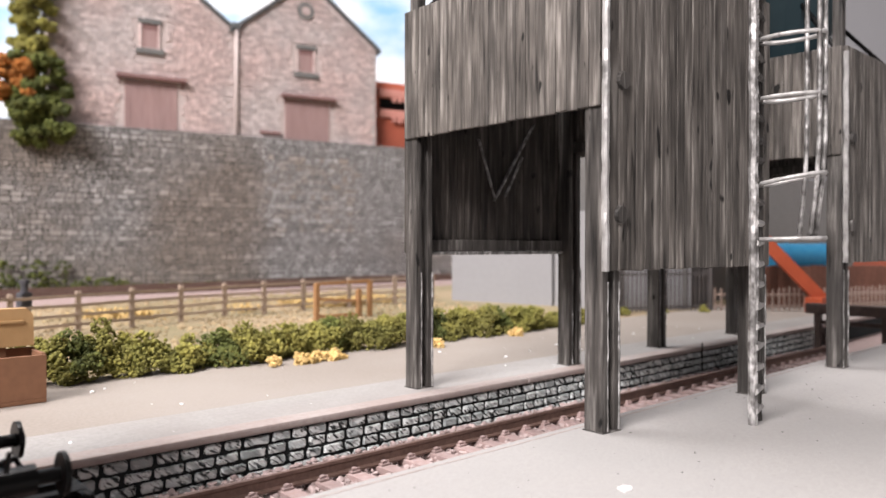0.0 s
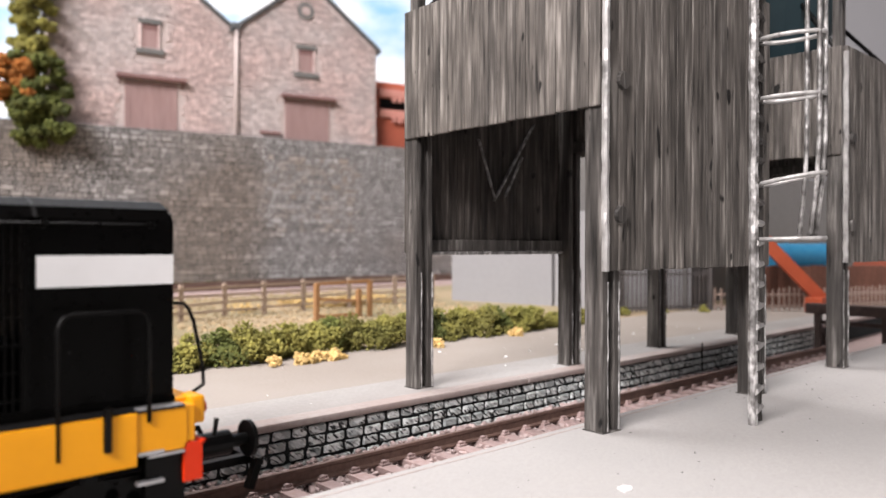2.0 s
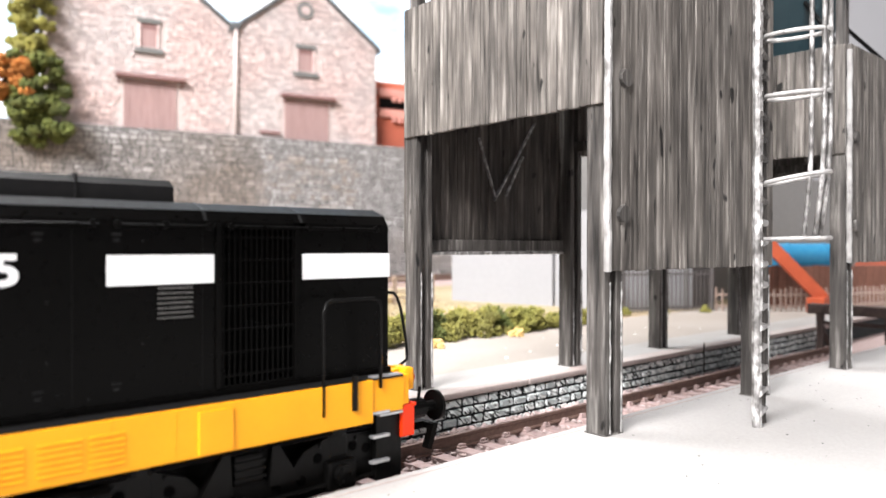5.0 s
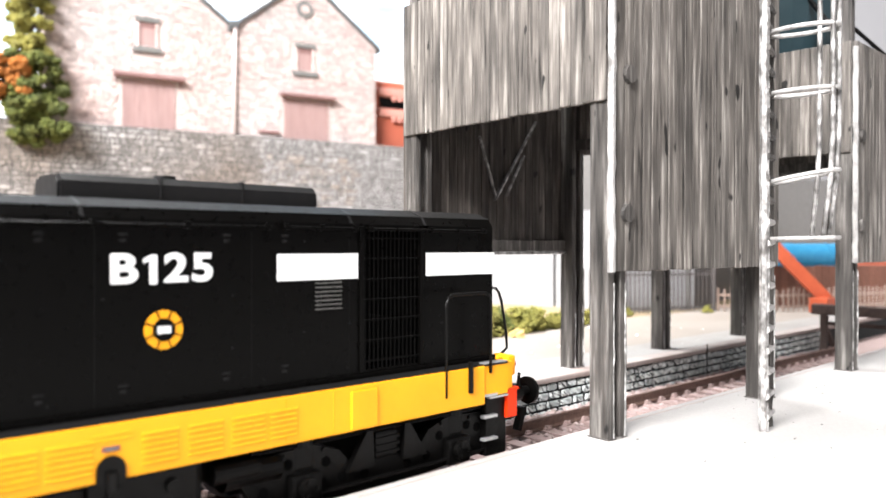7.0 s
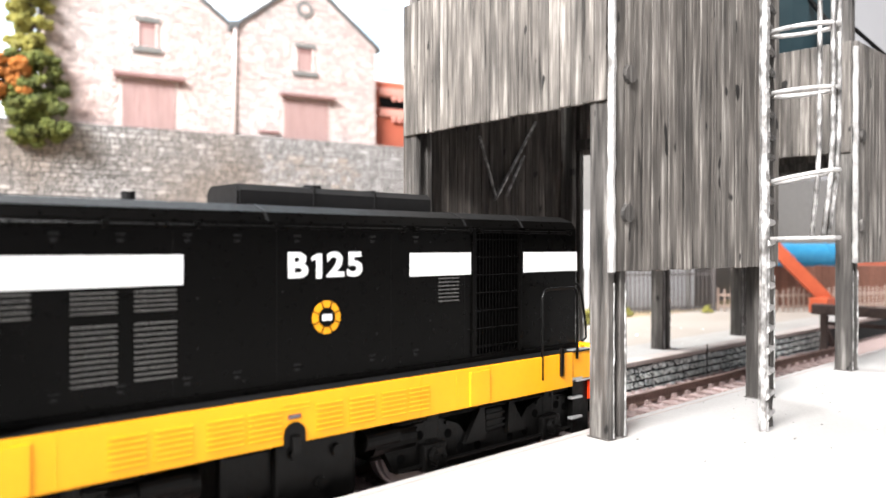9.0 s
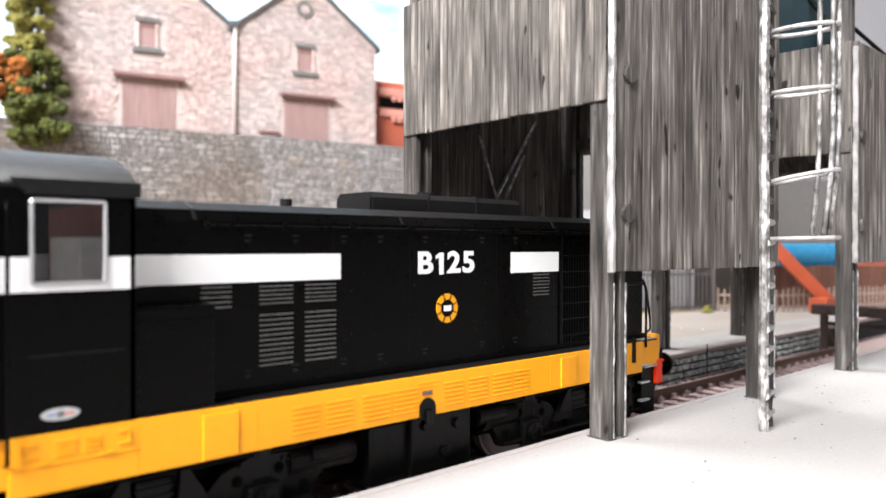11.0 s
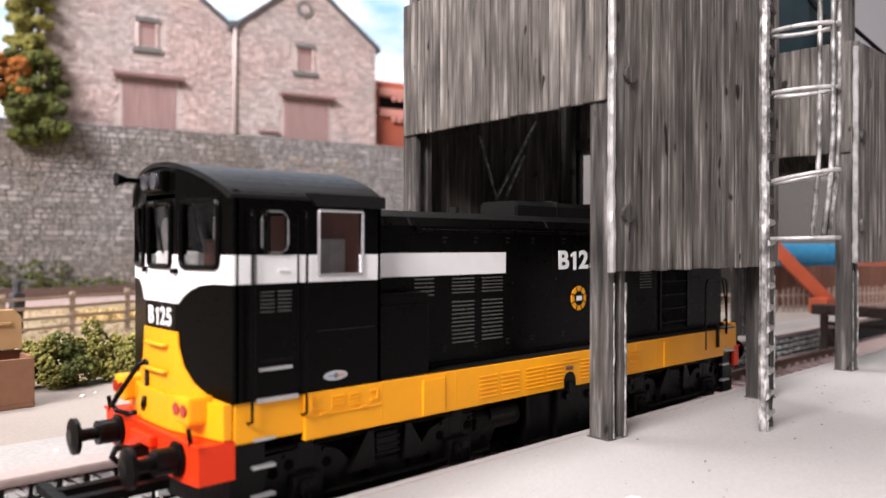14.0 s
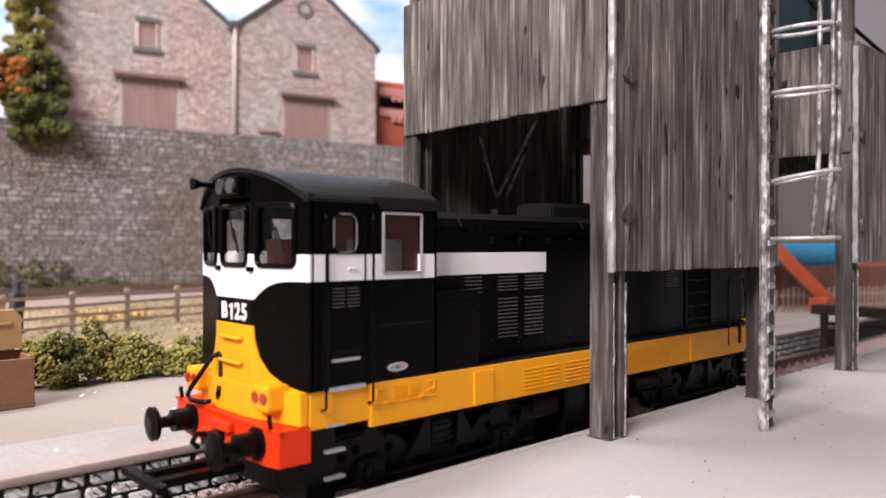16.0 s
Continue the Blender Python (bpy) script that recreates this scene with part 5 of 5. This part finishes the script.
    for v in bm.verts:
        v.co.x -= 3.2 * (1 - (v.co.y / 18.4) ** 2) if v.co.x < -140 else 0
    part("cab_roof", bm, ROOFBLACK, t, "dark grey-black arched cab roof", smooth=False)
    bm = B()
    prism(bm, [(y * 0.985, z - 0.3) for y, z in out], "x", front - 0.4, front + 0.4)
    part("cab_front_head", bowed(bm), BLACK, t)
    bm = B()
    prism(bm, [(y * 0.985, z - 0.3) for y, z in out], "x", x1 - 0.9, x1 - 0.1)
    part("cab_rear_head", bm, BLACK, t)
    for s in (-1, 1):
        part("roof_eave", prism(B(), [(-136.8, 50.9), (-135.2, 49.3), (-122.2, 49.3), (-122.2, 51.2), (-136.8, 51.2)], "y", s * 17.6, s * 18.5), ROOFBLACK, t)
    # headlamps and horn
    lamp = part("headlamp_box", box(B(), -152.9, -150, -3.6, 3.6, 51.4, 54.6, 0.4), BLACK, t, "twin headlamp box")
    for y in (-1.7, 1.7):
        part("headlamp", rod(B(), (-152.8, y, 53), (-153.4, y, 53), 1.25, 16), LAMPGLASS, lamp)
    h = part("horn", rod(B(), (-150.0, 6, 53.6), (-154.5, 6, 53.6), 0.45, 8), BLACK, t)
    part("horn_bell", rod(B(), (-154.5, 6, 53.6), (-156, 6, 53.6), 0.5, 10, 1.1), BLACK, h)


def underframe(t):
    for cx in (-119.5, -28):
        bg = part("bogie_frame", box(B(), cx - 26, cx + 26, -11, 11, 6, 13.5, 0.5), FRAMEBLACK, t, "black cast bogie")
        for s in (-1, 1):
            y = s * 14.6
            outline = [(-27, 9.5), (-25, 12.2), (-14, 12.6), (-9.5, 11), (-7, 8.2), (7, 8.2), (9.5, 11), (14, 12.6), (25, 12.2), (27, 9.5), (24, 4.6), (9, 3.6), (-9, 3.6), (-24, 4.6)]
            side = part("bogie_side", prism(B(), [(cx + a, b) for a, b in outline], "y", y - 0.9, y + 0.9), FRAMEBLACK, bg)
            ya, yb = y + s * 0.85, y + s * 1.0
            for dx, z in ((-21.5, 9.6), (-18.8, 10.4), (-23, 7), (-12, 9.6), (-9, 6.6), (-4.5, 6.2), (4.5, 6.2), (9, 6.6), (12, 9.6), (23, 7), (18.8, 10.4), (21.5, 9.6)):
                part("frame_hole", rod(B(), (cx + dx, ya - s * .2, z), (cx + dx, yb, z), 0.85, 10), DEEP, side)
            for dx in (-16, 16):
                part("axle_box", box(B(), cx + dx - 2.8, cx + dx + 2.8, y - 1.4 + s * .8, y + 1.4 + s * .8, 4.0, 8.8, 0.6), FRAMEBLACK, bg)
                part("axle_cap", rod(B(), (cx + dx, y, 6.6), (cx + dx, y + s * 3.2, 6.6), 1.7, 14), FRAMEBLACK, bg)
                for k in range(3):
                    a = k * 2.1
                    part("cap_bolt", rod(B(), (cx + dx + 1.1 * math.cos(a), y + s * 3, 6.6 + 1.1 * math.sin(a)), (cx + dx + 1.1 * math.cos(a), y + s * 3.6, 6.6 + 1.1 * math.sin(a)), 0.35, 6), FRAMEBLACK, bg)
                part("spring_housing", box(B(), cx + dx - 1.8, cx + dx + 1.8, y - 0.6 + s * .4, y + 0.6 + s * .4, 9.0, 13.0, 0.4), FRAMEBLACK, bg)
                part("spring_cap", rod(B(), (cx + dx, y + s * .5, 12.6), (cx + dx, y + s * .5, 13.6), 1.5, 12), FRAMEBLACK, bg)
            part("brake_pull", rod(B(), (cx - 24, y + s * 1.5, 5.2), (cx + 24, y + s * 1.5, 5.2), 0.35, 8), FRAMEBLACK, bg)
            part("air_pipe", rod(B(), (cx - 25, y + s * .8, 13.1), (cx + 25, y + s * .8, 13.1), 0.45, 8), FRAMEBLACK, bg)
            for dx in (-24.5, -19.5, -12.5, 12.5, 19.5, 24.5):
                part("frame_bolt", rod(B(), (cx + dx, y, 11.6), (cx + dx, y + s * 1.3, 11.6), 0.4, 6), FRAMEBLACK, side)
            for sg in (-1, 1):
                part("brake_hanger", prism(B(), [(cx + sg * 3.4, 13.2), (cx + sg * 4.6, 13.2), (cx + sg * 8.4, 7.2), (cx + sg * 3.0, 7.2)], "y", y + s * .6, y + s * 1.8), FRAMEBLACK, bg)
            part("bolster_spring", box(B(), cx - 2.4, cx + 2.4, y - 1.2, y + 1.2, 8.0, 12.6, 0.5), FRAMEBLACK, bg)
            for z in (9.0, 10.2, 11.4):
                part("spring_leaf", box(B(), cx - 2.6, cx + 2.6, y + s * 1.2 - .25, y + s * 1.2 + .25, z - .25, z + .25, 0.1), FRAMEBLACK, bg)
            e = -1 if cx > -60 else 1
            part("brake_cylinder", rod(B(), (cx + e * 24, y + s * .6, 11.4), (cx + e * 31, y + s * .6, 11.4), 1.7, 16), FRAMEBLACK, bg)
            part("cylinder_rod", rod(B(), (cx + e * 20, y + s * .6, 11.4), (cx + e * 24, y + s * .6, 11.4), 0.7, 10), FRAMEBLACK, bg)
    tank = part("fuel_tank", box(B(), -84, -60, -15.5, 15.5, 3.2, 14.2, 1.2), FRAMEBLACK, t)
    part("tank_panel", box(B(), -75.7, -61.5, -16.6, -15, 3.4, 14.0, 0.4), FRAMEBLACK, tank)
    for x, z in ((-72.5, 12.2), (-65, 11.5), (-68, 7)):
        part("tank_cap", rod(B(), (x, -16.4, z), (x, -17.3, z), 1.0, 12), FRAMEBLACK, tank)
    part("air_reservoir", rod(B(), (-99, -14, 10.5), (-87, -14, 10.5), 2.4, 16), FRAMEBLACK, t)
    part("air_reservoir", rod(B(), (-57, -14, 10.5), (-48, -14, 10.5), 2.4, 16), FRAMEBLACK, t)
    for cx in (-119.5, -28):
        for dx in (-16, 16):
            bm = B()
            for y in (-8.25, 8.25):
                rod(bm, (0, y - 1.2, 0), (0, y + 1.2, 0), 6.6, 28)
                rod(bm, (0, y - 0.9 - (0.9 if y > 0 else -0.9), 0), (0, y + 0.9 - (0.9 if y > 0 else -0.9), 0), 7.0, 28)
            rod(bm, (0, -9, 0), (0, 9, 0), 1.0, 10)
            for k in range(4):
                a = k * math.pi / 2
                rod(bm, (3.6 * math.cos(a), -10, 3.6 * math.sin(a)), (3.6 * math.cos(a), 10, 3.6 * math.sin(a)), 0.7, 6)
            w = part("wheelset", bm, STEEL, t, "steel wheelset")
            w.matrix_basis = at(cx + dx, 0, 6.6)
            WHEELS.append((w, cx + dx))


WHEELS = []


def ends(t):
    for sgn, xb in ((-1, -148.5), (1, 0.2)):
        def X(d):
            return xb + sgn * d
        lo, hi = min(X(-0.2), X(1.2)), max(X(-0.2), X(1.2))
        bm = box(B(), lo, hi, -17.4, 17.4, 16.2, 21.3, 0.15)
        part("amber_end_sill", bowed(bm) if sgn < 0 else bm, YELLOW, t)
        bm = B()
        deep = 5.0 if sgn < 0 else 2.2
        prism(bm, [(-17.6, 10.7), (-12, 10.2), (12, 10.2), (17.6, 10.7), (17.6, 16.1), (-17.6, 16.1)], "x", X(-0.4), X(deep))
        bm2 = part("buffer_beam", bm, RED, t, "bright red buffer beam")
        part("beam_lip", box(B(), min(X(deep - .4), X(deep + .3)), max(X(deep - .4), X(deep + .3)), -17.9, 17.9, 15.8, 16.3, 0.1), RED, bm2)
        part("black_step_plate", box(B(), min(X(0), X(-5.5)), max(X(0), X(-5.5)), -16.8, 16.8, 4.0, 15.3, 0.2), FRAMEBLACK, t)
        for s in (-1, 1):
            for z in (15.6, 11.6, 7.4):
                st = part("footstep", box(B(), min(X(-6.8), X(-3.2)), max(X(-6.8), X(-3.2)), min(s * 16.5, s * 17.7), max(s * 16.5, s * 17.7), z - 0.25, z + 0.25, 0.1), STEEL, t, "bare metal footstep edge")
            y = s * 11.4
            out = 0.0 if sgn < 0 else 0.6
            b = part("buffer", rod(B(), (X(deep - .2), y, 13.4), (X(8.6 + out), y, 13.4), 1.9, 18), FRAMEBLACK, t, "black sprung buffer", smooth=False)
            part("buffer_collar", rod(B(), (X(deep - .4), y, 13.4), (X(deep + .6), y, 13.4), 2.5, 18), FRAMEBLACK, b)
            part("buffer_shank", rod(B(), (X(8.4 + out), y, 13.4), (X(11.8 + out), y, 13.4), 1.0, 12), FRAMEBLACK, b)
            bm = B()
            rod(bm, (X(11.6 + out), y, 13.4), (X(12.3 + out), y, 13.4), 2.85, 28)
            rod(bm, (X(12.25 + out), y, 13.4), (X(12.8 + out), y, 13.4), 2.85, 28, 1.3)
            part("buffer_head", bm, FRAMEBLACK, b)
            # marker lamps on the amber end sill
            y, lampx = (s * 11.8, 5.0) if sgn < 0 else (s * 14.2, 3.2)
            m = part("marker_lamp", box(B(), min(X(1), X(lampx)), max(X(1), X(lampx)), y - 2.3, y + 2.3, 18.2, 22.2, 0.6), YELLOW, t, "amber lamp housing with two red lenses")
            for dy in (-1.2, 1.2):
                part("lens", rod(B(), (X(lampx - .2), y + dy, 20.3), (X(lampx + .25), y + dy, 20.3), 0.9, 14), LENS, m, "red lamp lens")
            bm = B()
            tube(bm, [(X(5.0), s * 15.4, 15.8), (X(5.4), s * 15.4, 18.3)], 0.35, 6)
            part("lamp_iron", bm, FRAMEBLACK, t)
        bm = B()
        bar(bm, (X(3), -2.6, 7.6), (X(18), -2.6, 7.6), 1.8, 1.4)
        bar(bm, (X(3), 2.6, 7.6), (X(17), 2.6, 7.6), 1.8, 1.4)
        bar(bm, (X(17.5), -6.0, 7.6), (X(17.5), 8.0, 7.6), 1.6, 1.2)
        bar(bm, (X(17.5), -5.6, 8.2), (X(15.8), -5.6, 3.4), 1.6, 1.2)
        part("coupling", bm, FRAMEBLACK, t, "black tension hook coupling")
        bm = B()
        bar(bm, (X(4.8), 0, 12.6), (X(8.5), 0, 12.4), 1.4, 1.8)
        tube(bm, [(X(8), 0, 13.2), (X(9.6), 0, 13.4), (X(10.2), 0, 12.2), (X(9.2), 0, 11.2)], 0.5, 6)
        part("draw_hook", bm, FRAMEBLACK, t)
        bm = B()
        tube(bm, [(X(3.3), 4.6, 25.2), (X(4.2), 5.4, 24.6), (X(6.4), 8.6, 19.4), (X(6.9), 9.2, 18.0), (X(6.6), 8.6, 17.2), (X(5.6), 5.6, 17.0), (X(5.0), 4.6, 17.3)], 0.42, 7)
        tube(bm, [(X(3.3), 4.6, 25.2), (X(3.2), 4.2, 24.6), (X(3.6), 3.9, 18.6), (X(4.2), 3.4, 18.0), (X(4.4), 2.9, 18.8), (X(4.2), 2.8, 20.0)], 0.45, 7)
        part("brake_pipe", bm, FRAMEBLACK, t, "black looped brake hose", smooth=True)
        part("beam_boss", box(B(), min(X(5.0), X(6.2)), max(X(5.0), X(6.2)), -4, 4, 13.6, 15.2, 0.3), RED, t)
    # handrails at the hood's end
    for s in (-1, 1):
        bm = B()
        tube(bm, [(-16.5, s * 17.9, 16.6), (-16.5, s * 17.9, 33.0), (-15.9, s * 17.9, 34.3), (-14.8, s * 17.9, 34.7), (-6.6, s * 17.9, 34.7), (-5.6, s * 17.9, 34.2), (-5.2, s * 17.9, 33), (-5.2, s * 17.9, 19.8)], 0.3, 6)
        part("end_handrail", bm, FRAMEBLACK, t, "black wire handrail", smooth=True)
        bm = B()
        tube(bm, [(-10.6, s * 18.1, 16.8), (-10.6, s * 18.1, 22.5)], 0.55, 6)
        part("rail_socket", bm, FRAMEBLACK, t)
        bm = B()
        tube(bm, [(-0.1, s * 12.5, 35.2), (1.9, s * 12.5, 35.0), (2.6, s * 12.6, 34.2), (3.3, s * 12.7, 32.4), (4.6, s * 12.8, 26), (4.8, s * 12.8, 23.0), (2.4, s * 12.8, 21.6)], 0.28, 6)
        part("end_grab_rail", bm, FRAMEBLACK, t, "black wire grab rail", smooth=True)
        part("end_tread", box(B(), -6.6, -0.4, min(s * 16.2, s * 17.75), max(s * 16.2, s * 17.75), 21.35, 21.7, 0.1), STEEL, t, "bare metal tread at the hood's end")
        part("end_tread", box(B(), -5.2, -0.2, min(s * 16.6, s * 17.8), max(s * 16.6, s * 17.8), 14.9, 15.3, 0.1), STEEL, t, "bare metal tread at the hood's end")
    part("end_deck", box(B(), -0.2, 2.6, -15, 15, 21.0, 21.9, 0.2), YELLOW, t)


LOCO = locomotive()


def motions():
    """The locomotive runs in at a steady pace and eases to a stand."""
    rows = [(0.5 * i, 15.6 + 13.09 * 0.5 * i - 0.15 * max(0, 4 - i)) for i in range(29)] + [(14.5, 204.1), (15.0, 207.8), (15.5, 210.0), (16.0, 211.2)]
    walk(LOCO, [(s, at(x, CENTRE, RAILTOP)) for s, x in rows])
    for w, x0 in WHEELS:
        walk(w, [(s, at(x0, 0, 6.6, 0, math.degrees((x - 15.6) / 6.6), 0)) for s, x in rows])


motions()
